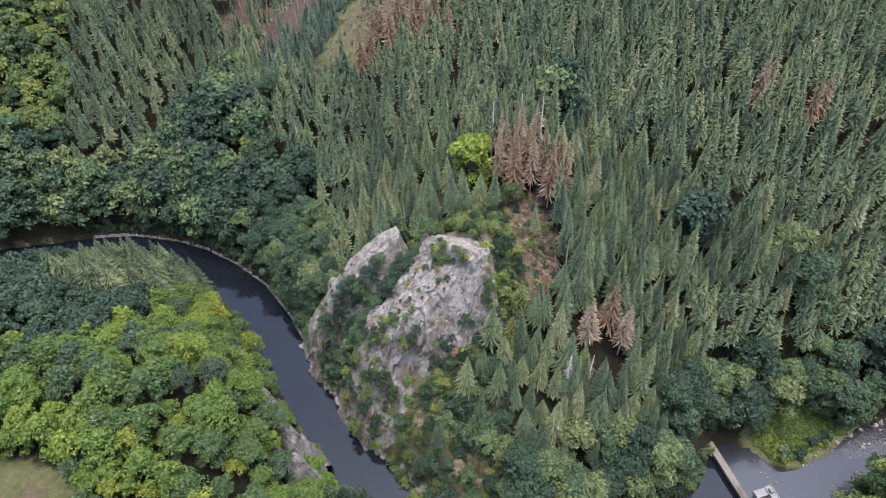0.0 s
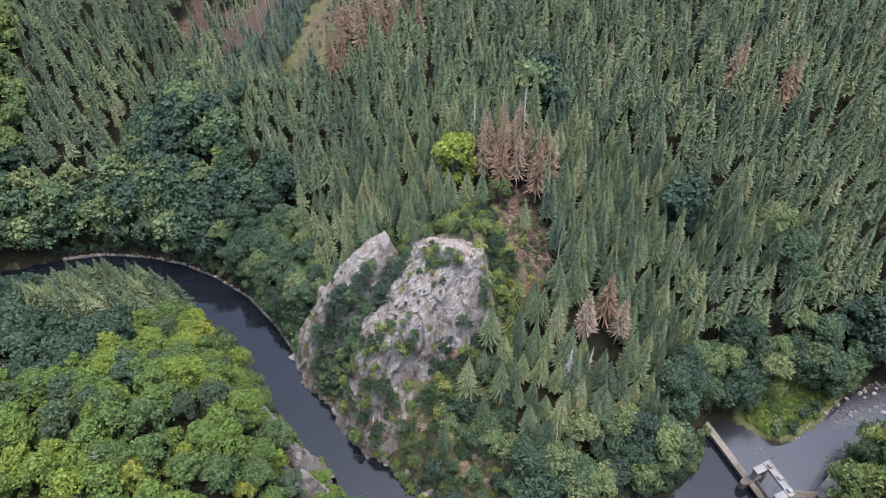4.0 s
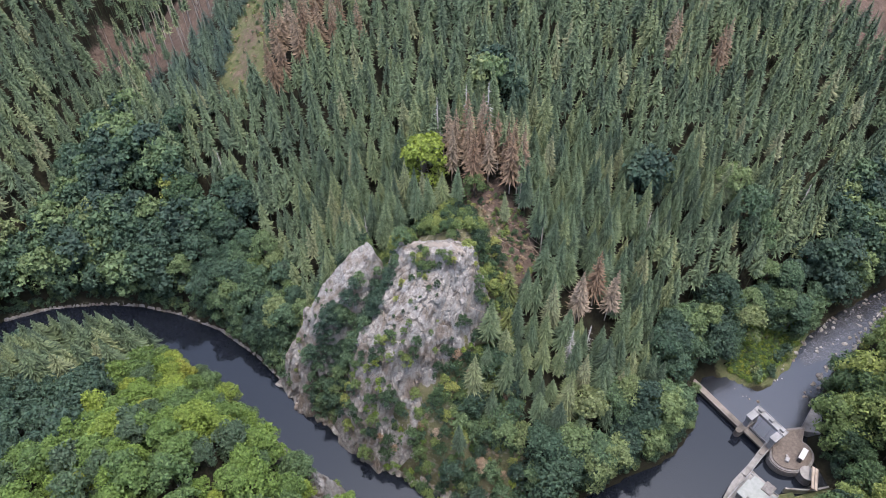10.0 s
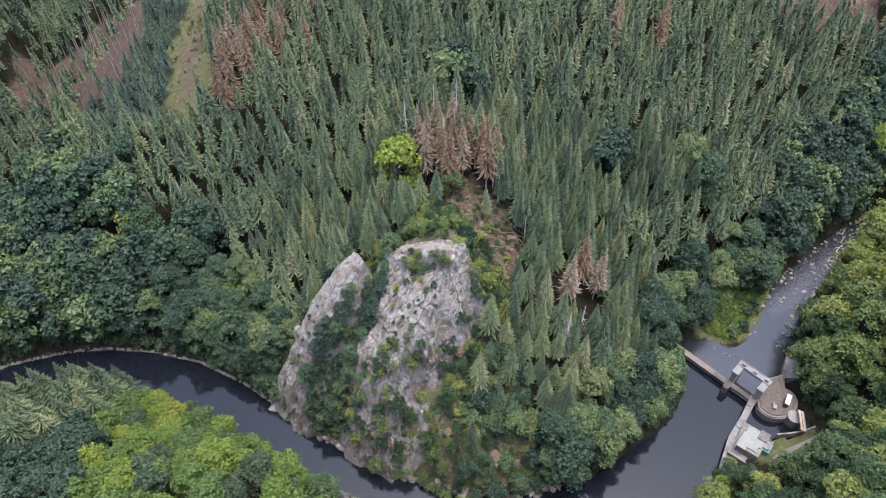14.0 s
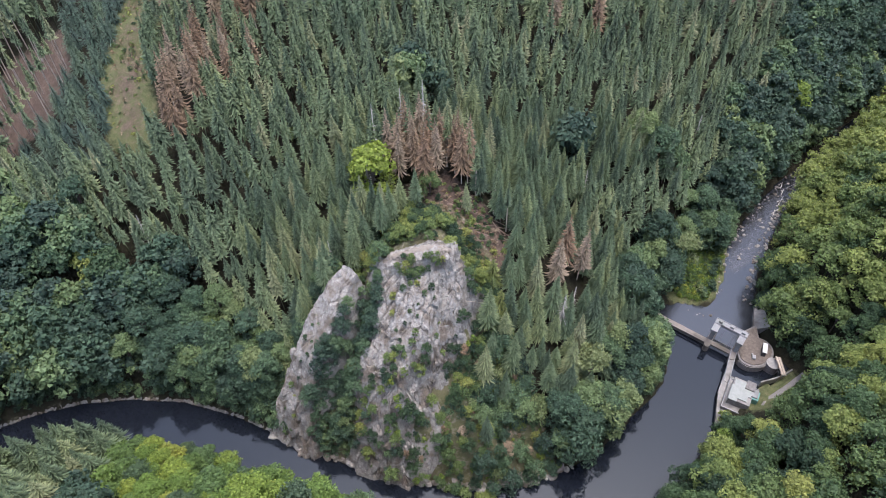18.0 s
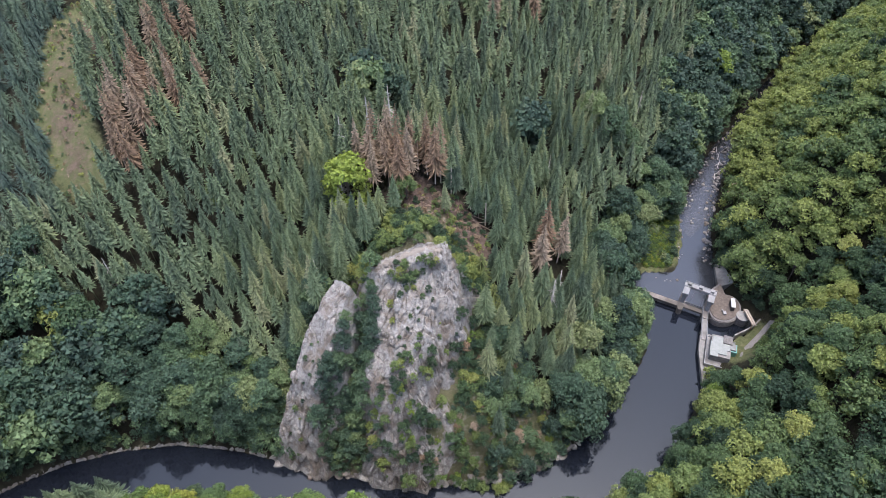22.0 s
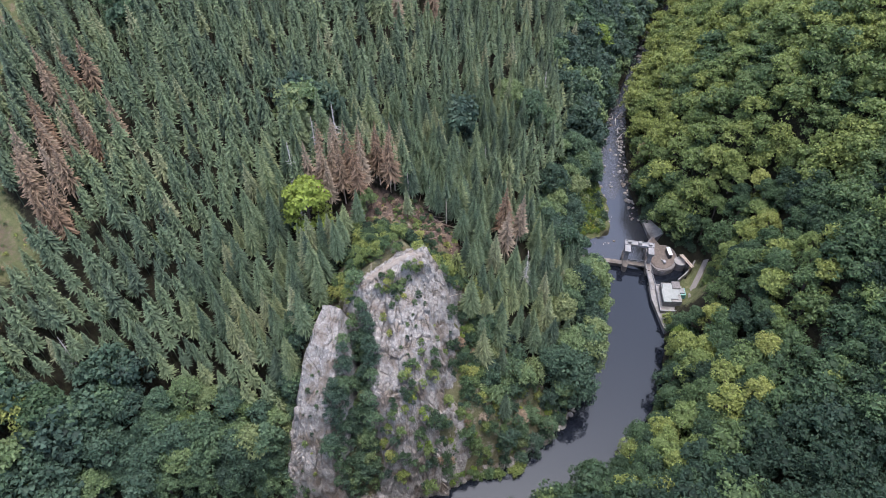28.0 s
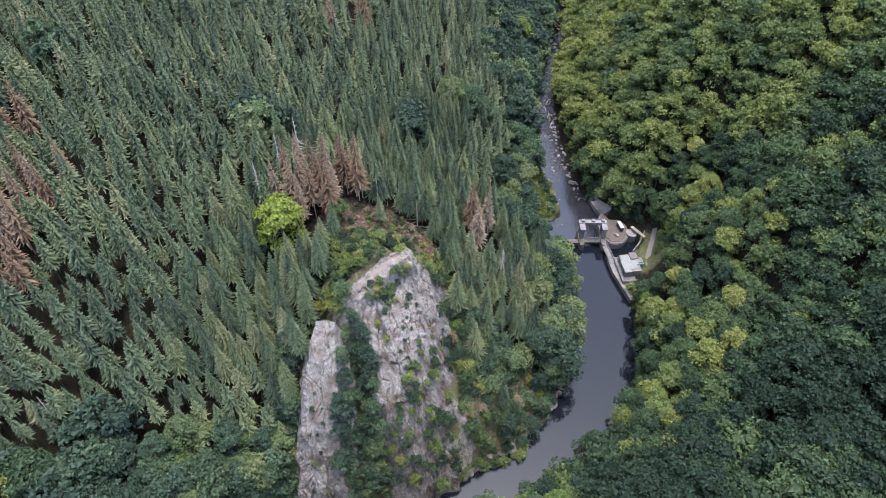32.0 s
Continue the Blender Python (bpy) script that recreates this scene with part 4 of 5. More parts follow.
part("sandy_ledge", mesh_of("sandy_ledge", V, [(k * 7 + j, k * 7 + j + 1, k * 7 + j + 8, k * 7 + j + 7) for k in range(n_ - 1) for j in range(6)], smooth=True), MAT["sand"], crag, "pale trodden sandy ledge")
fin = thing("rock_fin", pose(0, 0, 0), "long pale grey rock fin rising from the water", "rock")
rock_field("upper_slab", (-33, 112), (-3, 136), 0.25, UPPER_FIN, 44, "smooth pale upper slab", block=3.8, parent=fin, strength=0.7)
rock_field("lower_slab", (-50, 106), (-27, 129), 0.25, LOWER_FIN, 45, "broken lower slab at the water", block=3.2, parent=fin)
for low, high, ribs, seed, words in (((-53, 82), (-41, 95), [((-47.2, 88.5, 35.5), (-46.4, 89.6, 33), 1.3, 1.4, 5.5)], 51, "pale grey rock outcrop above the river"),
                                     ((-44, 71), (-31, 85), [((-38.2, 77.2, 34), (-36.8, 79.2, 28), 1.0, 1.3, 5.0), ((-36, 80, 23), (-35, 81, 19), 0.9, 0.9, 4.5)], 52, "tall pale rock tooth on the near bank"),
                                     ((-43, 63), (-28, 77), [((-36.4, 69.5, 33), (-33.6, 72, 27.5), 1.3, 1.5, 4.6), ((-39, 72, 34.5), (-38.4, 73.2, 31.5), 0.9, 0.9, 5.0)], 53, "broad pale rock outcrop on the near bank")):
    rock_field("rock_outcrop", low, high, 0.25, ribs, seed, words, block=1.8, strength=0.55)


# shoreline rocks and river boulders
def boulder_mesh(seed, flat=0.7):
    bm = bmesh.new()
    bmesh.ops.create_icosphere(bm, subdivisions=2, radius=1)
    P = np.array([tuple(v.co) for v in bm.verts])
    e, v = cells(P * 0.9 + seed, seed)
    d = 1 + 0.25 * (v - 0.5) + 0.22 * value_noise(P * 1.3 + seed * 3, seed)
    for vert, k in zip(bm.verts, d):
        vert.co = vert.co * k
        vert.co.z *= flat
    me = bpy.data.meshes.new("boulder")
    bm.to_mesh(me)
    bm.free()
    me.materials.append(MAT["rock"])
    return me


BOULDERS = [boulder_mesh(s, f) for s, f in ((1, 0.7), (2, 0.55), (3, 0.8), (4, 0.6))]


def stones(count, line, spread, sizes, z, name, label, group, seed):
    r = np.random.default_rng(seed)
    pts = np.array(line, float)
    seg = np.hypot(*np.diff(pts, axis=0).T)
    at = np.concatenate([[0], np.cumsum(seg)])
    for _ in range(count):
        u = r.uniform(0, at[-1])
        x, y = np.interp(u, at, pts[:, 0]) + r.normal() * spread, np.interp(u, at, pts[:, 1]) + r.normal() * spread
        s = r.uniform(*sizes) * (0.6 + 0.8 * r.random() ** 3)
        m = Matrix.LocRotScale((x, y, max(z, float(ground_height(x, y))) + 0.1 * s), Euler((r.normal() * 0.2, r.normal() * 0.2, r.uniform(0, 6.28))), Vector((s * r.uniform(0.8, 1.5), s, s)))
        ob = new(name, BOULDERS[r.integers(len(BOULDERS))])
        ob.matrix_world = m
        tagged(ob, label, "rock", group)


stones(70, [(-45, 123), (-40, 115), (-30, 99.5), (-22, 89.5), (-8, 77.5), (8, 69), (16, 67.5)], 0.5, (0.5, 1.7), 0.0, "shore_rock", "pale wet rock at the foot of the crag", "shore rocks", 61)
stones(80, [(97, 73.5), (104, 78.5), (112, 83), (124, 88), (140, 93.5), (158, 98.5)], 1.1, (0.35, 0.85), -0.35, "boulder", "grey boulder along the river's edge", "river boulders", 62)
stones(40, [(90, 81.8), (100, 86), (110, 92.5), (124, 97), (147, 102), (175, 104.5)], 0.5, (0.25, 0.8), -0.35, "boulder", "small grey stone along the river's edge", "river boulders", 63)
stones(70, [(108, 88), (125, 93.5), (150, 100), (175, 103), (215, 106), (250, 105)], 1.8, (0.25, 0.85), -0.4, "boulder", "wet stone in the shallow rapids", "river boulders", 64)
stones(5, [(80, 83), (83, 78)], 0.8, (0.3, 0.5), -0.4, "boulder", "small stone by the weir", "river boulders", 65)


def bank_sweep(name, line, mat, label, category, seed, rise=0.55, wide=0.9):
    """A low uneven stone edge along a bank."""
    pts = np.array(line, float)
    at = np.concatenate([[0], np.cumsum(np.hypot(*np.diff(pts, axis=0).T))])
    u = np.arange(0, at[-1], 0.45)
    x, y = np.interp(u, at, pts[:, 0]), np.interp(u, at, pts[:, 1])
    tx, ty = np.gradient(x), np.gradient(y)
    ln = np.hypot(tx, ty)
    nx, ny = -ty / ln, tx / ln
    flip = np.where(inside(x + nx, y + ny, BANK_A + BANK_B[::-1]), -1.0, 1.0)
    nx, ny = nx * flip, ny * flip
    r = np.random.default_rng(seed)
    V = []
    for s, h in ((-0.35, -0.7), (-0.15, 0.6), (0.45, 1.0), (1.0, 0.7), (1.5, -0.6)):
        j = r.normal(size=(2, len(u))) * 0.16
        V.append(np.stack([x + nx * (s * wide + j[0]), y + ny * (s * wide + j[0]), h * rise * (1 + 0.4 * r.normal(size=len(u)) * (h > 0))], 1))
    V = np.stack(V, 1).reshape(-1, 3)
    Fq = [(i * 5 + j, i * 5 + j + 1, i * 5 + j + 6, i * 5 + j + 5) for i in range(len(u) - 1) for j in range(4)]
    tagged(part(name, mesh_of(name, V, Fq), mat), label, category)


bank_sweep("stone_embankment", BANK_A[3:11], MAT["rock"], "low pale stone embankment along the outer bank", "embankment", 66, 0.6, 0.8)
bank_sweep("waterline_rock", [(-45, 123), (-40, 115), (-30, 99.5), (-22, 89.5), (-8, 77.5), (8, 69), (16, 67.5)], MAT["rock"], "pale waterline rock at the foot of the crag", "rock", 67, 0.9, 1.1)


# ---- shrubs, snags, logs ----
def shrubs_on(count, outline, heights, mat, name, label, group, seed, gap=1.3, joined=False, forms=None):
    r = np.random.default_rng(seed)
    xs, ys = [p[0] for p in outline], [p[1] for p in outline]
    places = []
    for _ in range(count * 60):
        if len(places) == count:
            break
        x, y = r.uniform(min(xs), max(xs)), r.uniform(min(ys), max(ys))
        if inside(x, y, outline) and all((x - a) ** 2 + (y - b_) ** 2 > gap * gap for a, b_, _ in places[-60:]):
            places.append((x, y, float(surface_height(x, y))))
    if joined:
        woods(np.array(places), name, forms or SHRUBS_LOW, MAT[mat + "_joined"], heights, label, seed, r.random(len(places)))
    else:
        plant(np.array(places), name, SHRUBS, MAT[mat], MAT["bark"], heights, label, "shrub", group, seed)


# gully between fin and crag, ledges, the lower slope, the back of the summit
shrubs_on(84, [(-38, 111), (-31, 104), (-13, 113.5), (-5, 123), (-9, 122.5), (-14, 119.8), (-24, 117.6), (-34, 115.4)], (2.2, 5.4), "darkleaf", "gully_shrub", "dark green shrub in the gully beside the rock fin", "gully shrubs", 71)
shrubs_on(64, [(-26, 92), (-9, 74), (11, 69), (14, 84), (14, 98), (6, 97), (-6, 93), (-18, 97)], (1.8, 5.0), "leaf", "slope_shrub", "green shrub on the steep slope below the crag", "slope shrubs", 72, 1.8)
shrubs_on(26, [(-2, 92), (-9, 74), (11, 69), (14, 84), (14, 98)], (4.0, 8.0), "darkleaf", "slope_shrub", "tall dark green bush on the steep slope", "slope shrubs", 92, 2.6)
shrubs_on(20, [(-24, 92), (-8, 78), (6, 72), (12, 90), (12, 104), (2, 98)], (1.2, 3.0), "dead", "withered_shrub", "small brown withered bush on the steep slope", "withered shrubs", 93, 2.0)
shrubs_on(120, [(-30, 97), (-9, 73), (12, 68), (15, 84), (16, 100), (4, 97), (-8, 93), (-20, 97)], (1.0, 2.6), "darkleaf", "undergrowth", "low green undergrowth on the steep slope", "", 73, 0.8, True)
shrubs_on(110, [(-30, 97), (-9, 73), (12, 68), (15, 84), (16, 104), (2, 98), (-10, 94), (-20, 98)], (0.7, 2.0), "lightleaf", "undergrowth", "low yellow-green undergrowth on the steep slope", "", 94, 0.8, True)
shrubs_on(40, [(11.5, 122), (13.5, 104), (15, 96), (19, 104), (18, 114), (14, 128)], (1.4, 4.0), "leaf", "yellow_shrub", "yellow-green shrub on the sunny flank of the crag", "flank shrubs", 74)
shrubs_on(38, [(-6, 126), (0, 123.8), (10, 121.5), (14, 124), (12, 134), (-2, 133)], (1.4, 4.6), "leaf", "summit_shrub", "pale yellow-green bush behind the bare summit", "summit shrubs", 75)
shrubs_on(60, [(-46, 126), (-33, 127), (-20, 131), (-12, 132), (-14, 137), (-30, 136), (-46, 132)], (2.5, 7.0), "darkleaf", "bank_shrub", "dark green shrub behind the rock fin", "bank shrubs", 76)
shrubs_on(7, [(1.0, 113.4), (4.5, 111.2), (4.0, 109.4), (0.5, 111.4)], (1.4, 2.6), "leaf", "ledge_shrub", "green bush growing on the rock face", "ledge shrubs", 82, 0.8)
shrubs_on(13, [(-4.5, 117.5), (-2, 117), (-0.5, 112), (-2.5, 110), (-4.5, 112)], (1.4, 3.2), "leaf", "ledge_shrub", "green bush growing on the rock face", "ledge shrubs", 95, 1.0)
shrubs_on(24, [(-11, 113), (-2, 116), (2, 109), (-3, 101), (-14, 98), (-20, 101), (-12, 107)], (0.8, 2.0), "leaf", "ledge_shrub", "small green bush rooted on a rock ledge", "ledge shrubs", 77, 2.0)
shrubs_on(14, [(-34, 118), (-24, 121), (-26, 125), (-40, 121), (-42, 116)], (0.7, 1.8), "leaf", "ledge_shrub", "small green bush rooted on the rock fin", "ledge shrubs", 96, 1.6)
shrubs_on(1000, [(81, 88), (86.5, 82.5), (100, 88), (112, 95), (110, 101), (92, 99), (82, 96)], (0.6, 1.4), "lightleaf", "spit_grass_tufts", "tall light green grass and herbs on the river spit", "", 78, 0.1, True, TUFTS)
shrubs_on(260, [(-44, 205), (-32, 203), (-22, 226), (-8, 240), (30, 252), (28, 264), (-12, 257), (-36, 232)], (0.5, 1.4), "leaf", "clearing_scrub", "low yellow-green scrub in the forest clearing", "", 79, 0.6, True, TUFTS)
shrubs_on(160, [(-44, 205), (-32, 203), (-22, 226), (-8, 240), (30, 252), (28, 264), (-12, 257), (-36, 232)], (0.4, 1.2), "dead", "clearing_bracken", "brown bracken in the forest clearing", "", 98, 0.6, True, TUFTS)
shrubs_on(24, [(50, 52), (56, 47), (60, 41.5), (88, 42), (92, 50), (92, 55), (100, 66), (104, 72), (96, 66), (89, 48), (86, 43.5), (62, 43)], (1.5, 3.5), "leaf", "bank_shrub", "green shrub on the bank above the weir", "bank shrubs", 80)
shrubs_on(30, [(92.5, 50), (94, 58), (99.5, 66), (108, 75), (113, 77), (106, 64), (98, 52)], (2.0, 5.0), "leaf", "bank_shrub", "green shrub on the bank above the weir", "bank shrubs", 83)
shrubs_on(30, [(-29, 98), (-21, 91), (-20, 98.5), (-9, 97), (-2, 97), (-3, 102), (-13, 103), (-20, 104), (-26, 105)], (1.2, 3.6), "leaf", "buttress_shrub", "green bush on the lower rocks of the crag", "buttress shrubs", 99, 1.3)
shrubs_on(16, [(-36, 112), (-29, 98.5), (-21, 103), (-28, 110)], (1.2, 3.4), "darkleaf", "buttress_shrub", "dark green bush on the lower rocks of the crag", "buttress shrubs", 100, 1.3)
shrubs_on(34, [(88.5, 52), (90, 60), (95.5, 66), (97.5, 72), (102, 77), (101, 66), (95, 56)], (1.5, 4.5), "darkleaf", "bank_shrub", "dark green shrub beside the masonry drum", "bank shrubs", 101)
shrubs_on(30, [(60, 89), (67, 89), (74, 95), (82, 97.5), (80, 103), (66, 98)], (1.5, 4.0), "leaf", "bank_shrub", "green shrub at the landward end of the weir", "bank shrubs", 102)
shrubs_on(70, [(-6, 96), (2, 101.5), (11, 100.5), (15, 96), (14, 84), (2, 86), (-8, 88)], (1.4, 4.0), "leaf", "slope_shrub", "green shrub on the steep slope below the crag", "slope shrubs", 103, 1.4)
shrubs_on(60, [(-13, 131), (-9.5, 122.5), (-5, 124.2), (4, 118), (8.6, 113), (12, 112), (15, 120), (10, 130)], (1.6, 4.4), "leaf", "summit_shrub", "pale yellow-green bush behind the bare summit", "summit shrubs", 104)
shrubs_on(18, [(9, 112), (8.5, 104), (12, 101), (16, 104), (15, 112)], (1.4, 3.6), "leaf", "yellow_shrub", "yellow-green shrub on the sunny flank of the crag", "flank shrubs", 105)
shrubs_on(40, [(72, 43), (72, 46.2), (88, 45.8), (92, 50), (94, 46), (90, 42)], (1.5, 3.6), "leaf", "bank_shrub", "green shrub on the bank above the weir", "bank shrubs", 106)
# small spruces on and round the crag
plant([(x, y, float(ground_height(x, y)) - 0.2) for x, y in ((7.9, 94.5), (11.4, 91), (6.8, 87.5), (13, 96), (3.5, 92), (-2.2, 139), (-5, 135), (1, 137), (-16, 133), (21.7, 123.4), (-3, 82), (9.5, 99))],
      *SPRUCE_WORDS, (11, 19), "small dark green spruce on the steep slope", "spruce", "spruces by the crag", 24)
plant([(x, y, float(ground_height(x, y)) - 0.2) for x, y in ((16.1, 104.7), (15.6, 101), (17.8, 107), (14.5, 98), (-17, 175), (-2, 176), (8.8, 140))],
      "larch", YOUNGS, foliage("larch_foliage", [(0.0, (0.085, 0.115, 0.045)), (1.0, (0.135, 0.155, 0.055))], False), MAT["bark"], (7, 11), "yellow-green larch beside the crag", "larch", "larches", 25)


def bank_growth(line, count, near_, far_, heights, mat, label, seed):
    """Low growth that hangs over a bank."""
    r = np.random.default_rng(seed)
    pts = np.array(line, float)
    at = np.concatenate([[0], np.cumsum(np.hypot(*np.diff(pts, axis=0).T))])
    u = r.uniform(0, at[-1], count * 3)
    x = np.interp(u, at, pts[:, 0]) + r.normal(size=len(u)) * far_
    y = np.interp(u, at, pts[:, 1]) + r.normal(size=len(u)) * far_
    d = line_distance(x, y, line)
    ok = ~inside(x, y, BANK_A + BANK_B[::-1]) & (d > near_) & (d < far_ * 1.6)
    x, y = x[ok][:count], y[ok][:count]
    woods(np.column_stack([x, y, ground_height(x, y)]), "bank_growth", SHRUBS_LOW, MAT[mat + "_joined"], heights, label, seed, r.random(len(x)))


bank_growth(BANK_A[3:11], 210, 0.9, 3.2, (1.2, 3.4), "darkleaf", "dark green growth hanging over the far bank", 84)
bank_growth(BANK_A[17:23], 130, 0.9, 3.0, (1.2, 3.2), "darkleaf", "green growth along the reservoir's shore", 85)
bank_growth(BANK_A[25:33], 150, 1.2, 3.5, (1.2, 3.4), "darkleaf", "green growth along the lower river", 86)
bank_growth(BANK_B[5:18], 200, 0.4, 3.2, (1.5, 4.0), "leaf", "green growth hanging over the near bank", 87)
bank_growth(BANK_B[22:29], 150, 0.8, 3.4, (1.5, 4.0), "leaf", "green growth hanging over the lower river", 88)

# trees that stand out by colour or size
for x, y, h, mat_, words in ((5.8, 143.6, 19, "lightleaf", "yellow-green round-crowned tree behind the crag"), (-18.9, 100.0, 3.4, "lightleaf", "bright yellow bush on the rock ledge"),
                             (-14, 132.5, 5.0, "dead", "orange-brown withered tree behind the rock fin"), (50, 48, 9.0, "lightleaf", "bright green rounded tree beside the quay"),
                             (124, 81, 8.0, "dead", "reddish withered tree on the steep hillside"), (169, 117, 17, "lightleaf", "tall yellowing tree on the river bank"),
                             (-72, 200.5, 13, "lightleaf", "bright green tree above the railway"), (-93, 203, 12, "lightleaf", "bright green tree in the side valley"),
                             (-98, 209, 12, "lightleaf", "bright green tree in the side valley"), (-88, 198, 10, "lightleaf", "bright green tree in the side valley"),
                             (-84, 177.5, 13, "lightleaf", "broad bright green tree below the railway"), (-79, 175, 11, "lightleaf", "broad bright green tree below the railway"),
                             (-73, 173, 9, "lightleaf", "bright yellow-green tree below the railway"), (-100, 183, 11, "dead", "grey-brown withered tree below the railway"),
                             (-60.5, 176, 17, "leaf", "large round green tree above the river"), (-64, 180.5, 14, "leaf", "large round green tree above the river"),
                             (-59, 196, 15, "darkleaf", "dark blue-green tree at the valley's edge"), (-63, 191, 14, "darkleaf", "dark blue-green tree at the valley's edge"),
                             (-35, 138.5, 11, "leaf", "round green tree behind the rock fin"), (-45, 150, 11, "leaf", "round green tree on the outer bank"),
                             (9, 81, 10, "darkleaf", "round dark green tree at the crag's foot"), (14, 71.5, 11, "darkleaf", "round dark green tree over the water"),
                             (28, 73, 12, "darkleaf", "large round dark tree over the water"), (37.5, 79, 12, "darkleaf", "large round dark tree over the water"),
                             (21, 70.5, 10, "darkleaf", "round dark green tree over the water"), (1.7, 78.5, 5, "dead", "brown withered bush at the crag's foot"), (5.4, 71.5, 4.5, "dead", "brown withered bush at the water"),
                             (94, 119, 16, "darkleaf", "dark bluish tree among spruces"), (97.5, 114, 15, "darkleaf", "dark bluish tree among spruces"), (90, 124, 16, "darkleaf", "dark bluish tree among spruces"),
                             (16.6, 133, 9, "leaf", "slender green tree at the windthrow"), (-66, 65, 7, "dead", "brown-leaved half-dead tree on the near hill")):
    plant([(x, y, float(surface_height(x, y)))], "bright_tree" if "bright" in words else "standing_tree", [LEAFS[int(abs(x)) % 6]], MAT[mat_], MAT["bark"], (h, h + 0.1), words, "tree", "", 90 + int(abs(x)))

SNAGS = [bare_parts(s + 140, 46, 0.16, 0.5) for s in range(3)]
BROOM = [bare_parts(s + 150, 30, 0.55, -0.45, 0.05) for s in range(2)]


def bare_tree(name, at, h, form, mat, label, wide=1.0, lean=(0, 0)):
    me = mesh_of(name, *form)
    me.materials.append(mat)
    ob = new(name, me)
    ob.matrix_world = Matrix.LocRotScale((at[0], at[1], float(ground_height(*at)) - 0.1), Euler((lean[0], lean[1], at[0])), Vector((h * wide, h * wide, h)))
    tagged(ob, label, "dead tree")


for k, (x, y, h) in enumerate(((5.6, 146, 17), (-12.5, 137, 13), (116, 121, 15), (-48.6, 178, 15), (24, 146, 23), (-62, 172, 12), (63, 120, 14), (141, 120, 15), (34, 93, 14), (-114, 180, 11), (-133, 175, 11), (-54, 168, 10), (12, 152, 20), (19, 149, 22))):
    bare_tree("snag", (x, y), h, SNAGS[k % 3], MAT["grey_wood"], "bare grey dead spruce trunk with short branches", 1.2)
bare_tree("snag", (28, 91), 18, bare_parts(170, 110, 0.24, 0.7), MAT["grey_wood"], "pale dead spruce with drooping bare twigs", 1.0)
for k, (x, y, h) in enumerate(((-39.5, 133, 6), (-100, 96, 7), (-68, 66, 11), (-66.5, 64.5, 9), (-93, 84, 7), (-60, 72, 5))):
    bare_tree("dead_bush", (x, y), h, BROOM[k % 2], MAT["pale_bark"] if k in (2, 3) else MAT["grey_wood"], "bare pale dead tree with spreading branches", 0.9)
# broken crown lying in the river
bare_tree("driftwood", (-74, 153.5), 5, BROOM[0], MAT["grey_wood"], "bare dead crown stranded in the river", 0.9, (1.2, 0.3))


def log(a, b_, r0, mat, label):
    a, b_ = Vector(a), Vector(b_)
    v, f = tube([(0, 0, 0), tuple((b_ - a) * 0.5 + Vector((0, 0, 0.1))), tuple(b_ - a)], [r0, r0 * 0.8, r0 * 0.45], 7)
    ob = part("fallen_log", mesh_of("fallen_log", v, tris(f)), mat)
    ob.location = a
    tagged(ob, label, "log", "fallen logs")


r = np.random.default_rng(5)
for k in range(70):
    x, y = r.uniform(11, 31), r.uniform(108, 136)
    if not inside(x, y, WINDTHROW):
        continue
    a = r.normal() * 0.5 - 1.0
    ln = r.uniform(4, 13)
    x2, y2 = x + ln * math.cos(a), y + ln * math.sin(a)
    log((x, y, float(ground_height(x, y)) + 0.3), (x2, y2, float(ground_height(x2, y2)) + 0.4), r.uniform(0.10, 0.22), MAT["log"], "fallen brown spruce trunk on bare soil")
log((3.5, 104.4, 42.4), (10.6, 101.4, 39.0), 0.10, MAT["pale_bark"], "pale fallen trunk lying across the rock")
log((1.0, 103.0, 38.6), (5.5, 101.6, 37.8), 0.09, MAT["pale_bark"], "pale fallen trunk lying across the rock")
for k in range(7):
    x, y = 136 + 4 * k * (0.6 + 0.1 * (k % 3)), 93.5 + 1.2 * k
    log((x, y, -0.1), (x + 3 + k % 3, y + 1.5 - 2.2 * (k % 2), 0.25), 0.16, MAT["grey_wood"], "bleached driftwood log on the river bank")

# branches of the windthrow
bare_tree("leaning_trunk", (-4, 245), 13, bare_parts(171, 6, 0.12, 0.2, 0.6), MAT["pale_bark"], "leaning bare pale trunk in the forest clearing", 1.3, (0.5, 0.9))
shrubs_on(100, WINDTHROW, (0.6, 2.2), "leaf", "regrowth", "low green regrowth among fallen trunks", "", 97, 0.8, True)
shrubs_on(90, WINDTHROW, (0.6, 1.8), "dead", "brushwood", "brown dead brushwood on bare soil", "", 81, 0.8, True)

# ---- railway on the far bank ----
rail = thing("railway_track", pose(0, 0, 0), "single railway track on pale ballast among trees", "railway")
line_pts = [Vector((-104, 192.5, 0)), Vector((-90, 187.3, 0)), Vector((-78, 183.5, 0)), Vector((-64, 180, 0))]
level = 19.4
V = []
for p in line_pts:
    side = Vector((0.3, 0.95, 0))
    V += [tuple(p + side * s + Vector((0, 0, level + h - (0.0)))) for s, h in ((-2.6, -0.9), (-1.5, 0.0), (1.5, 0.0), (2.6, -0.9))]
Fq = [(i * 4 + j, i * 4 + j + 4, i * 4 + j + 5, i * 4 + j + 1) for i in range(3) for j in range(3)]
part("ballast", mesh_of("ballast", V, Fq), MAT["gravel"], rail)
for s in (-0.72, 0.72):
    v, f = tube([tuple(p + Vector((0.3, 0.95, 0)) * s + Vector((0, 0, level + 0.22))) for p in line_pts], [0.07] * 4, 4)
    part("rail", mesh_of("rail", v, tris(f)), MAT["rust"], rail)
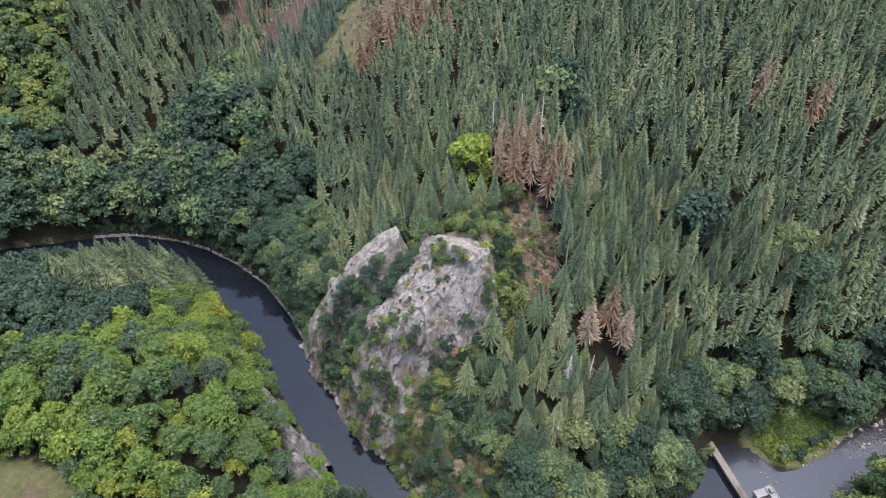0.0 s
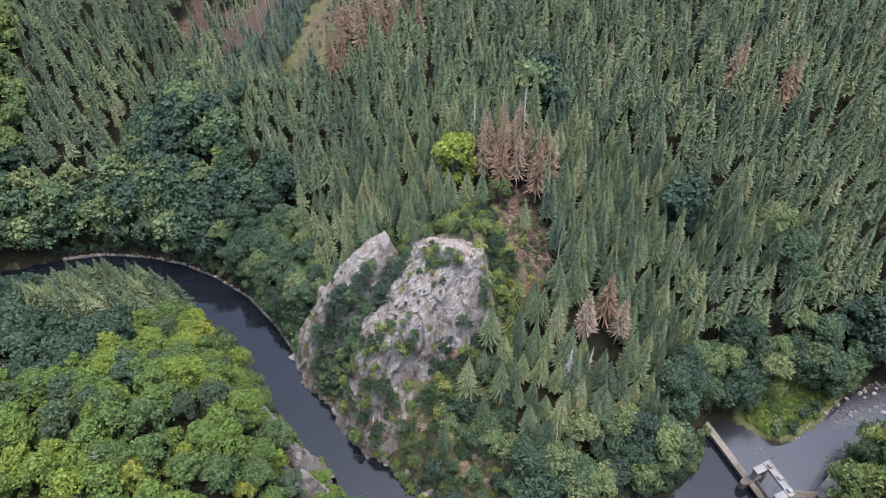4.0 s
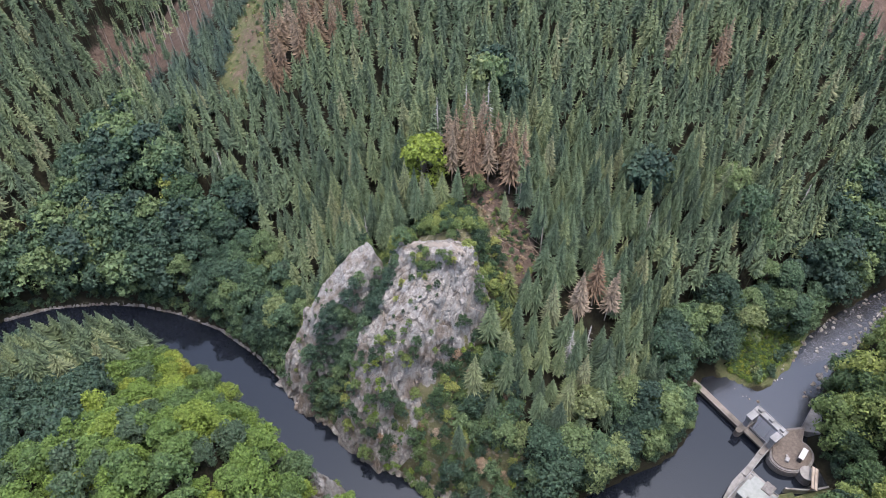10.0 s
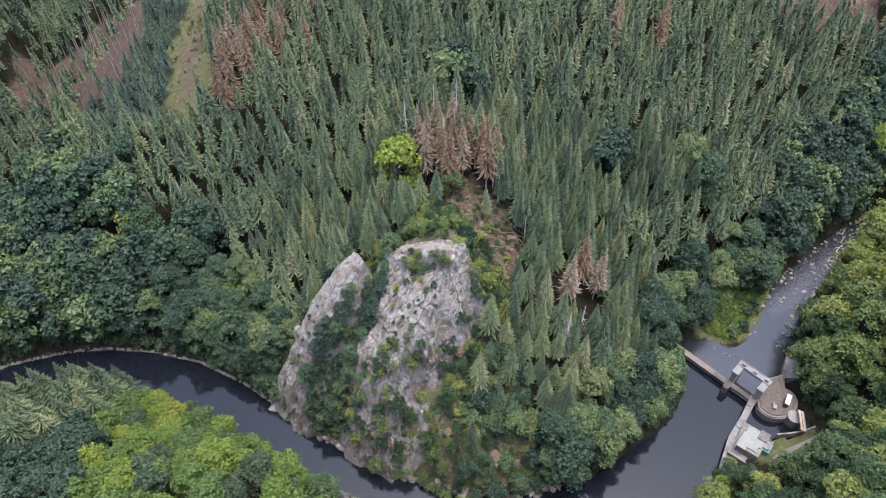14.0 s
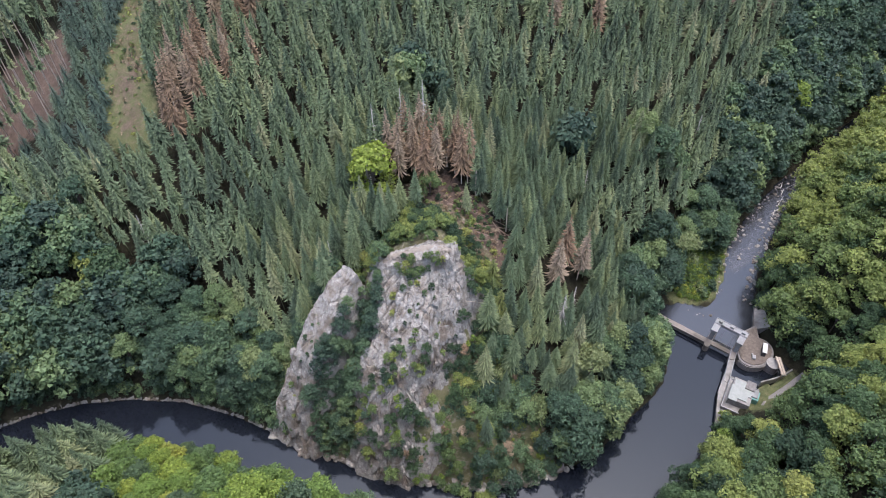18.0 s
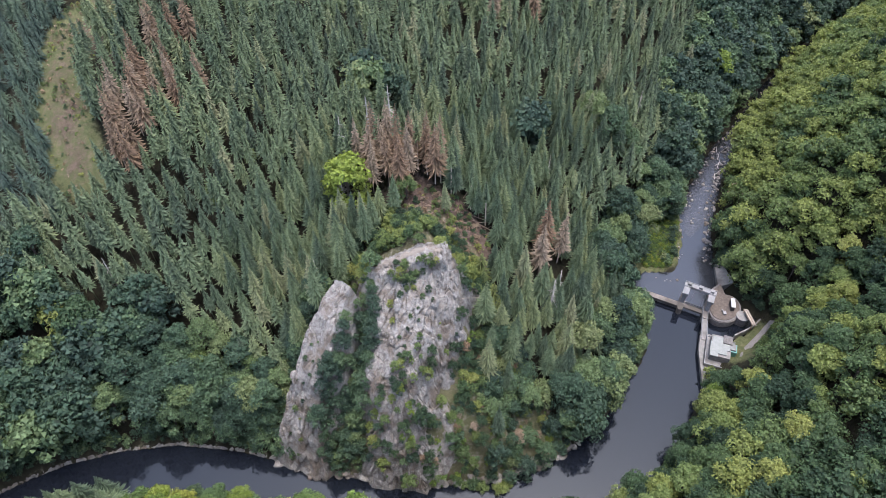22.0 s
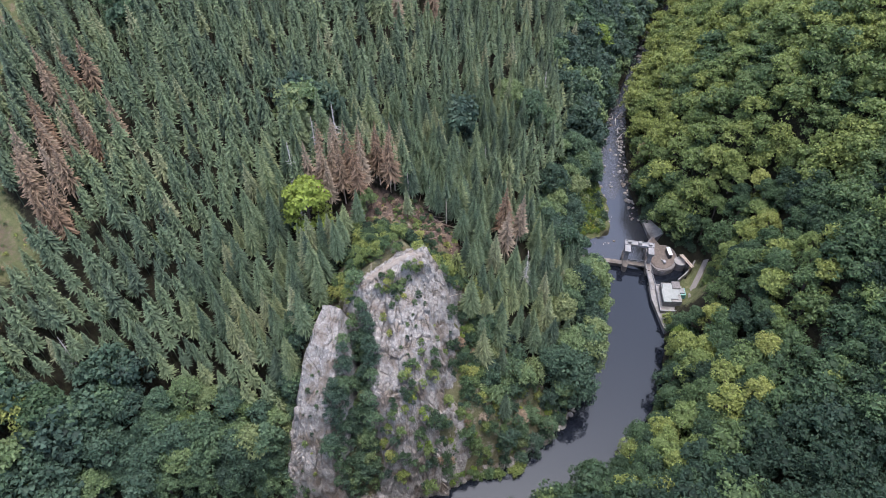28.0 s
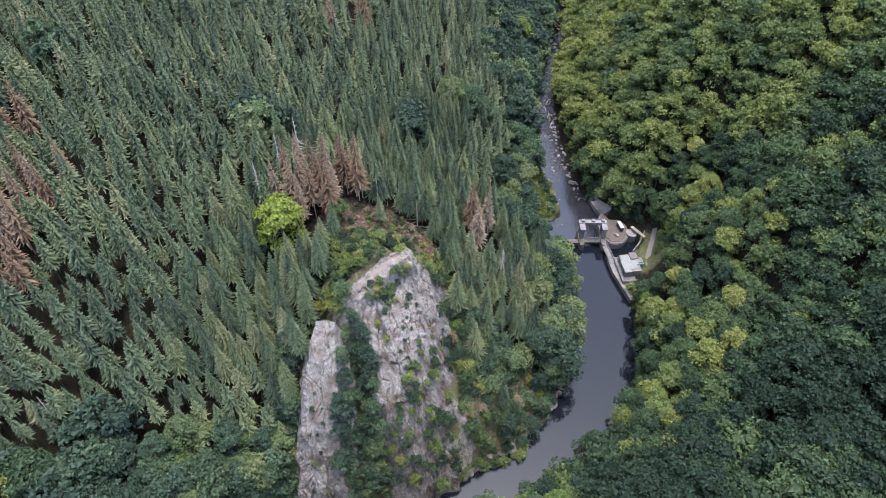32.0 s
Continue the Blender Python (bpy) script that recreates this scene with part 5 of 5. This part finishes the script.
sleeper = bpy.data.meshes.new("sleeper")
bm = boxed((0.26, 2.5, 0.16), bevel=0.02)
bm.to_mesh(sleeper)
bm.free()
sleeper.materials.append(MAT["bark"])
for a, b_ in zip(line_pts, line_pts[1:]):
    n = int((b_ - a).length / 0.7)
    for k in range(n):
        p = a.lerp(b_, k / n)
        ob = part("sleeper", sleeper, None, rail)
        ob.matrix_local = Matrix.Translation((p.x, p.y, level + 0.08)) @ pose(0, 0, 0, 0, 0, math.degrees(math.atan2(b_.y - a.y, b_.x - a.x)))


# ---- the weir and its buildings ----
WEIR = Matrix((( WEIR_E.x, WEIR_N.x, 0, WEIR_A.x), (WEIR_E.y, WEIR_N.y, 0, WEIR_A.y), (0, 0, 1, 0), (0, 0, 0, 1)))


def slab(s0, s1, p0, p1, z0, z1, bevel=0.05):
    return boxed((s1 - s0, p1 - p0, z1 - z0), Matrix.Translation(((s0 + s1) / 2, (p0 + p1) / 2, (z0 + z1) / 2)), bevel)


def prism(outline, z0, z1, bevel=0.0):
    bm = bmesh.new()
    f = bm.faces.new([bm.verts.new((x, y, z0)) for x, y in outline])
    up = bmesh.ops.extrude_face_region(bm, geom=[f])
    bmesh.ops.translate(bm, verts=[v for v in up["geom"] if isinstance(v, bmesh.types.BMVert)], vec=(0, 0, z1 - z0))
    bmesh.ops.recalc_face_normals(bm, faces=bm.faces)
    if bevel:
        bmesh.ops.bevel(bm, geom=list(bm.edges), offset=bevel, segments=1, affect="EDGES")
    return bm


weir = thing("weir", WEIR, "low concrete weir with a stained warm-grey crest walkway", "weir")
part("crest_slab", slab(-3, 14.2, -0.75, 1.15, 1.05, 1.75, 0.08), MAT["warm_concrete"], weir, "stained warm concrete walkway")
part("weir_wall", slab(-3, 14.2, -0.35, 0.8, -3, 1.05, 0.0), MAT["concrete"], weir)
part("edge_kerb", slab(-3, 14.2, -0.78, -0.55, 1.75, 1.92, 0.03), MAT["concrete"], weir)
part("apron", slab(-3, 14.2, 0.8, 2.2, -3, -0.2, 0.1), MAT["concrete"], weir)

gate = thing("sluice_gate", WEIR @ Matrix.Translation((0.2, 0, 0)) @ Matrix.Diagonal((0.907, 1, 1, 1)), "pale concrete sluice gate portal with rounded piers", "sluice gate")
for s0 in (15.2, 23.6):
    nose = [(s0 + 0.95 + 0.95 * math.cos(a), -1.6 + 0.95 * math.sin(a)) for a in np.linspace(math.pi, 2 * math.pi, 9)]
    part("pier", prism(nose + [(s0 + 1.9, 4.9), (s0, 4.9)], -3, 2.6, 0.06), MAT["warm_concrete"], gate, "rounded stained concrete pier")
    for p0 in (0.4, 3.5):
        part("column", slab(s0 + 0.25, s0 + 1.65, p0, p0 + 1.0, 2.6, 7.0, 0.04), MAT["pale_concrete"], gate)
    wing = part("roof_slab", slab(s0 - 0.1, s0 + 2.0, -0.2, 3.1, 7.0, 7.6, 0.05), MAT["pale_concrete"], gate, "pale flat concrete roof slab")
    for p0 in (-0.2, 2.9):
        part("parapet", slab(s0 - 0.1, s0 + 2.0, p0, p0 + 0.18, 7.6, 7.85, 0.02), MAT["pale_concrete"], wing)
beam = part("cross_beam", slab(15.0, 25.7, 3.1, 5.0, 6.9, 7.7, 0.05), MAT["pale_concrete"], gate, "long pale roof slab across both piers")
for p0 in (3.1, 4.82):
    part("parapet", slab(15.0, 25.7, p0, p0 + 0.18, 7.7, 7.95, 0.02), MAT["pale_concrete"], beam)
for s0 in (16.0, 19.8, 23.6):
    part("hoist_housing", slab(s0, s0 + 1.3, 3.5, 4.6, 7.7, 8.5, 0.08), MAT["pale_concrete"], beam, "pale hoist housing")
part("bridge_deck", slab(17.1, 23.6, -0.7, 0.9, 1.5, 2.0, 0.05), MAT["warm_concrete"], gate, "pinkish concrete footbridge slab")
for p0 in (-0.7, 0.84):
    part("kerb", slab(17.1, 23.6, p0, p0 + 0.12, 2.0, 2.2, 0.02), MAT["concrete"], gate)
leaf = part("gate_leaf", slab(17.1, 23.6, 2.2, 2.4, -2.5, 1.6, 0.0), MAT["dark_steel"], gate, "dark steel gate leaf")
for z in (-0.2, 0.4, 1.0, 1.5):
    part("stiffener", slab(17.1, 23.6, 2.05, 2.2, z, z + 0.14), MAT["steel"], leaf)
for s0 in (18.6, 22.0):
    part("lifting_rod", slab(s0, s0 + 0.12, 2.24, 2.36, 1.6, 7.0), MAT["steel"], gate)

# steel footbridge from the gate to the quay
a, b_ = Vector((77.9, 65.2, 2.2)), Vector((67.2, 59.6, 2.2))
long_ = (b_ - a).length
bridge = thing("footbridge", Matrix.Translation(a) @ pose(0, 0, 0, 0, 0, math.degrees(math.atan2(b_.y - a.y, b_.x - a.x))), "grey steel footbridge with lattice railings", "footbridge")
part("walkway", boxed((long_, 1.5, 0.14), Matrix.Translation((long_ / 2, 0, 0)), 0.02), MAT["concrete"], bridge)
for side in (-0.75, 0.75):
    part("girder", boxed((long_, 0.14, 0.4), Matrix.Translation((long_ / 2, side, -0.25))), MAT["steel"], bridge)
    part("handrail", boxed((long_, 0.10, 0.10), Matrix.Translation((long_ / 2, side, 1.05))), MAT["pale_concrete"], bridge)
    part("mid_rail", boxed((long_, 0.05, 0.05), Matrix.Translation((long_ / 2, side, 0.55))), MAT["steel"], bridge)
    for k in range(9):
        part("post", boxed((0.08, 0.08, 1.0), Matrix.Translation((0.2 + k * (long_ - 0.4) / 8, side, 0.55))), MAT["steel"], bridge)
for k in (0.35, 0.68):
    part("trestle", boxed((0.5, 1.6, 4.5), Matrix.Translation((long_ * k, 0, -2.5)), 0.05), MAT["concrete"], bridge)

# quay with the power house on its terrace
quay = thing("quay", pose(0, 0, 0), "stained concrete retaining quay along the reservoir", "quay")
part("wall", prism([(69.2, 61.6), (63.4, 58.9), (57.2, 54.6), (53.2, 51.8), (54.8, 49.6), (60, 50.4), (66, 48.5), (71.2, 50.6), (72.0, 54.5), (70.4, 60.2)], -3, 1.7, 0.08), MAT["concrete"], quay, "stained concrete retaining wall")
part("coping", prism([(69.3, 61.7), (63.3, 59.05), (57.1, 54.75), (53.1, 51.9), (53.6, 51.2), (57.6, 54.0), (63.8, 58.2), (69.4, 60.9)], 1.704, 2.0, 0.03), MAT["concrete"], quay, "grey coping")
for k in range(4):
    x, y = 66.5 - 3.3 * k, 59.5 - 2.0 * k - 0.25 * max(0, k - 1)
    part("pilaster", boxed((0.7, 1.0, 4.4), pose(x, y, -0.4, 0, 0, 28 + 2 * k), 0.05), MAT["concrete"], quay)
HUT = Matrix.Translation((65.7, 53.7, 0)) @ pose(0, 0, 0, 0, 0, 24.5)
hut = thing("power_house", HUT, "small flat-roofed concrete power house on a terrace", "power house")
terr_ = part("terrace", boxed((10.4, 8.2, 1.5), Matrix.Translation((0, 0, 2.0)), 0.06), MAT["concrete"], hut, "concrete terrace")
for s, size in ((-4.0, (10.4, 0.25, 0.35)), (4.0, (10.4, 0.25, 0.35))):
    part("parapet", boxed(size, Matrix.Translation((0, s, 2.92)), 0.03), MAT["pale_concrete"], terr_)
for s in (-5.08, 5.08):
    part("parapet", boxed((0.25, 7.7, 0.35), Matrix.Translation((s, 0, 2.92)), 0.03), MAT["pale_concrete"], terr_)
part("wall", boxed((7.6, 5.6, 2.6), Matrix.Translation((0.6, 0.3, 4.0)), 0.04), MAT["concrete"], hut, "grey rendered wall")
roof = part("roof", prism([(-3.6, 3.4), (1.6, 3.4), (1.6, 2.8), (3.6, 2.8), (3.6, -0.6), (2.6, -0.6), (2.6, -2.2), (-0.6, -2.2), (-0.6, -1.4), (-2.4, -1.4), (-2.4, 1.0), (-3.6, 1.0)], 5.3, 5.65, 0.04), MAT["roof"], hut, "pale stepped flat roof")
part("upper_roof", boxed((3.0, 2.6, 0.9), Matrix.Translation((3.1, -1.4, 5.6)), 0.10), MAT["masonry"], hut, "grey felted upper roof")
annex = part("annex", boxed((3.0, 2.2, 2.4), Matrix.Translation((1.2, -3.1, 4.0)), 0.05), MAT["green_sheet"], hut, "green sheet-metal annex")
part("annex_roof", boxed((2.2, 1.6, 0.5), Matrix.Translation((1.2, -3.0, 5.45)), 0.06), MAT["pale_concrete"], annex)
for k in range(4):
    part("window", boxed((0.5, 0.06, 0.8), Matrix.Translation((0.15 + 0.7 * k, -4.23, 4.4))), MAT["dark_steel"], annex, "dark window pane")
for k in range(3):
    part("window", boxed((1.0, 0.06, 1.1), Matrix.Translation((-2.0 + 2.4 * k, 3.12, 4.1))), MAT["dark_steel"], hut, "dark window pane")

# masonry drum between the gate and the side channel
drum = thing("masonry_drum", pose(-1.3, 0.3, 0), "round masonry abutment filled with brown earth", "abutment")
ring = [(83.2 + 6.0 * math.cos(a), 60.6 + 4.6 * math.sin(a)) for a in np.linspace(-3.4, 0.55, 18)] + [(91.5, 66.5), (86.2, 67.5), (79.6, 64.6)]
part("wall", prism(ring, -3, 2.6, 0.06), MAT["masonry"], drum, "grey masonry wall")
inner = [(84.2 + (x - 84.2) * 0.91, 61.6 + (y - 61.6) * 0.91) for x, y in ring]
part("fill", prism(inner, 2.604, 2.85, 0.1), MAT["earth"], drum, "brown earth fill")
blocks_ = bpy.data.meshes.new("stone_block")
bm = boxed((0.95, 0.30, 0.5), bevel=0.05)
bm.to_mesh(blocks_)
bm.free()
blocks_.materials.append(MAT["masonry"])
for zc in range(4):
    for k in range(26):
        a = -3.35 + 3.6 * (k + 0.5 * (zc % 2)) / 26
        ob = part("stone_block", blocks_, None, drum)
        tx, ty = -6.0 * math.sin(a), 4.6 * math.cos(a)
        ob.matrix_local = Matrix.Translation((83.2 + 6.06 * math.cos(a), 60.6 + 4.66 * math.sin(a), 0.35 + 0.56 * zc)) @ pose(0, 0, 0, 0, 0, math.degrees(math.atan2(ty, tx)))
cabin = thing("white_container", Matrix.Translation((83.6, 59.5, 2.85)) @ pose(0, 0, 0, 0, 0, 212), "narrow white metal container on the earth fill", "container")
part("body", boxed((3.4, 1.1, 1.9), Matrix.Translation((0, 0, 0.95)), 0.05), MAT["dark_steel"], cabin)
part("lid", boxed((3.6, 1.3, 0.16), Matrix.Translation((0, 0, 1.99)), 0.03), MAT["white"], cabin, "white lid")
crate = thing("concrete_block", Matrix.Translation((79.6, 59.8, 2.85)) @ pose(0, 0, 0, 0, 0, 40), "weathered concrete block with rubble", "block")
part("body", boxed((1.3, 1.0, 0.8), Matrix.Translation((0, 0, 0.4)), 0.12), MAT["pale_concrete"], crate)
part("rubble", boxed((0.8, 0.7, 0.5), Matrix.Translation((1.1, 0.3, 0.22)) @ pose(0, 0, 0, 10, 5, 30), 0.12), MAT["concrete"], crate)

# intake tower with its tilted rake screen
tower = thing("intake_tower", Matrix.Translation((82.6, 55.2, 0)), "round masonry intake tower", "tower")
part("shaft", prism([(1.9 * math.cos(a), 1.9 * math.sin(a)) for a in np.linspace(0, 6.283, 15)[:-1]], -3, 2.9, 0.06), MAT["masonry"], tower)
part("cap", prism([(2.0 * math.cos(a), 2.0 * math.sin(a)) for a in np.linspace(0, 6.283, 15)[:-1]], 2.904, 3.15, 0.04), MAT["concrete"], tower)
screen = thing("rake_screen", Matrix.Translation((82.7, 53.2, 2.6)) @ pose(0, 0, 0, 0, 0, 52), "tilted pale wooden screen over the intake", "screen")
for k in range(7):
    part("board", boxed((6.2, 0.26, 0.10), pose(0, -0.85 + 0.28 * k, 1.2 + 0.12 * k, 24, 0, 0), 0.02), MAT["pale_bark"] if k % 3 else MAT["warm_concrete"], screen)
for s in (-2.7, 0, 2.7):
    part("beam", boxed((0.18, 2.2, 0.18), pose(s, 0, 1.42, 24, 0, 0), 0.02), MAT["rust"], screen)
    part("leg", boxed((0.18, 0.18, 2.6), Matrix.Translation((s, 0.5, 0.1)), 0.02), MAT["rust"], screen)
channel = thing("channel_wall", pose(0, 0, 0), "low curved concrete wall beside the side channel", "wall")
arc = [(75.2, 53.6), (78.5, 52.3), (82, 51.2), (86, 50.8)]
for p, q_ in zip(arc, arc[1:]):
    ln = math.hypot(q_[0] - p[0], q_[1] - p[1])
    part("wall_section", boxed((ln + 0.1, 0.45, 4.6), pose((p[0] + q_[0]) / 2, (p[1] + q_[1]) / 2, 0.0, 0, 0, math.degrees(math.atan2(q_[1] - p[1], q_[0] - p[0]))), 0.03), MAT["concrete"], channel)
wall = thing("river_wall", pose(0, 0, 0), "sloping pale concrete river wall below the weir", "wall")
bm = bmesh.new()
lowp, highp = [(97.6, 72.4), (89.0, 66.6)], [(99.8, 69.6), (92.4, 63.6)]
vs = [bm.verts.new((*lowp[0], 0.9)), bm.verts.new((*lowp[1], 1.6)), bm.verts.new((*highp[1], 3.4)), bm.verts.new((*highp[0], 2.6))]
vb = [bm.verts.new((v.co.x, v.co.y, -3)) for v in vs]
bm.faces.new(vs)
bm.faces.new(vb[::-1])
for i in range(4):
    j = (i + 1) % 4
    bm.faces.new([vs[j], vs[i], vb[i], vb[j]])
bmesh.ops.recalc_face_normals(bm, faces=bm.faces)
bmesh.ops.bevel(bm, geom=list(bm.edges), offset=0.08, segments=1, affect="EDGES")
part("slope", bm, MAT["concrete"], wall)
path = part("path", mesh_of("path", [(x, y, float(ground_height(x, y)) + 0.25) for x, y in ((66.5, 47.6), (67.0, 49.2), (71, 48.0), (71.2, 49.6), (75, 47.6), (75.2, 49.2), (80, 47.2), (80.2, 48.8), (86, 47.0), (86.2, 48.4))],
            [(2 * i, 2 * i + 2, 2 * i + 3, 2 * i + 1) for i in range(4)]), MAT["gravel"])
tagged(path, "narrow gravel path beside the power house", "path", kind="structure")
# rapids: their white is foam and painted sky reflection
strip_l = [(104, 87.4), (118, 95.8), (135, 99.6), (150, 102.5), (175, 104.3), (195, 106)]
strip_r = [(104, 84.6), (118, 84.8), (135, 91), (150, 95.5), (175, 100.2), (195, 102.2)]
rapid = part("water_rapids", mesh_of("water_rapids", [(x, y, -0.33) for ab in zip(strip_l, strip_r) for x, y in ab], [(2 * i, 2 * i + 1, 2 * i + 3, 2 * i + 2) for i in range(5)]), MAT["rapids"])
tagged(rapid, "shallow rapids over stones, white with foam and painted sky reflection", "river", kind="structure")
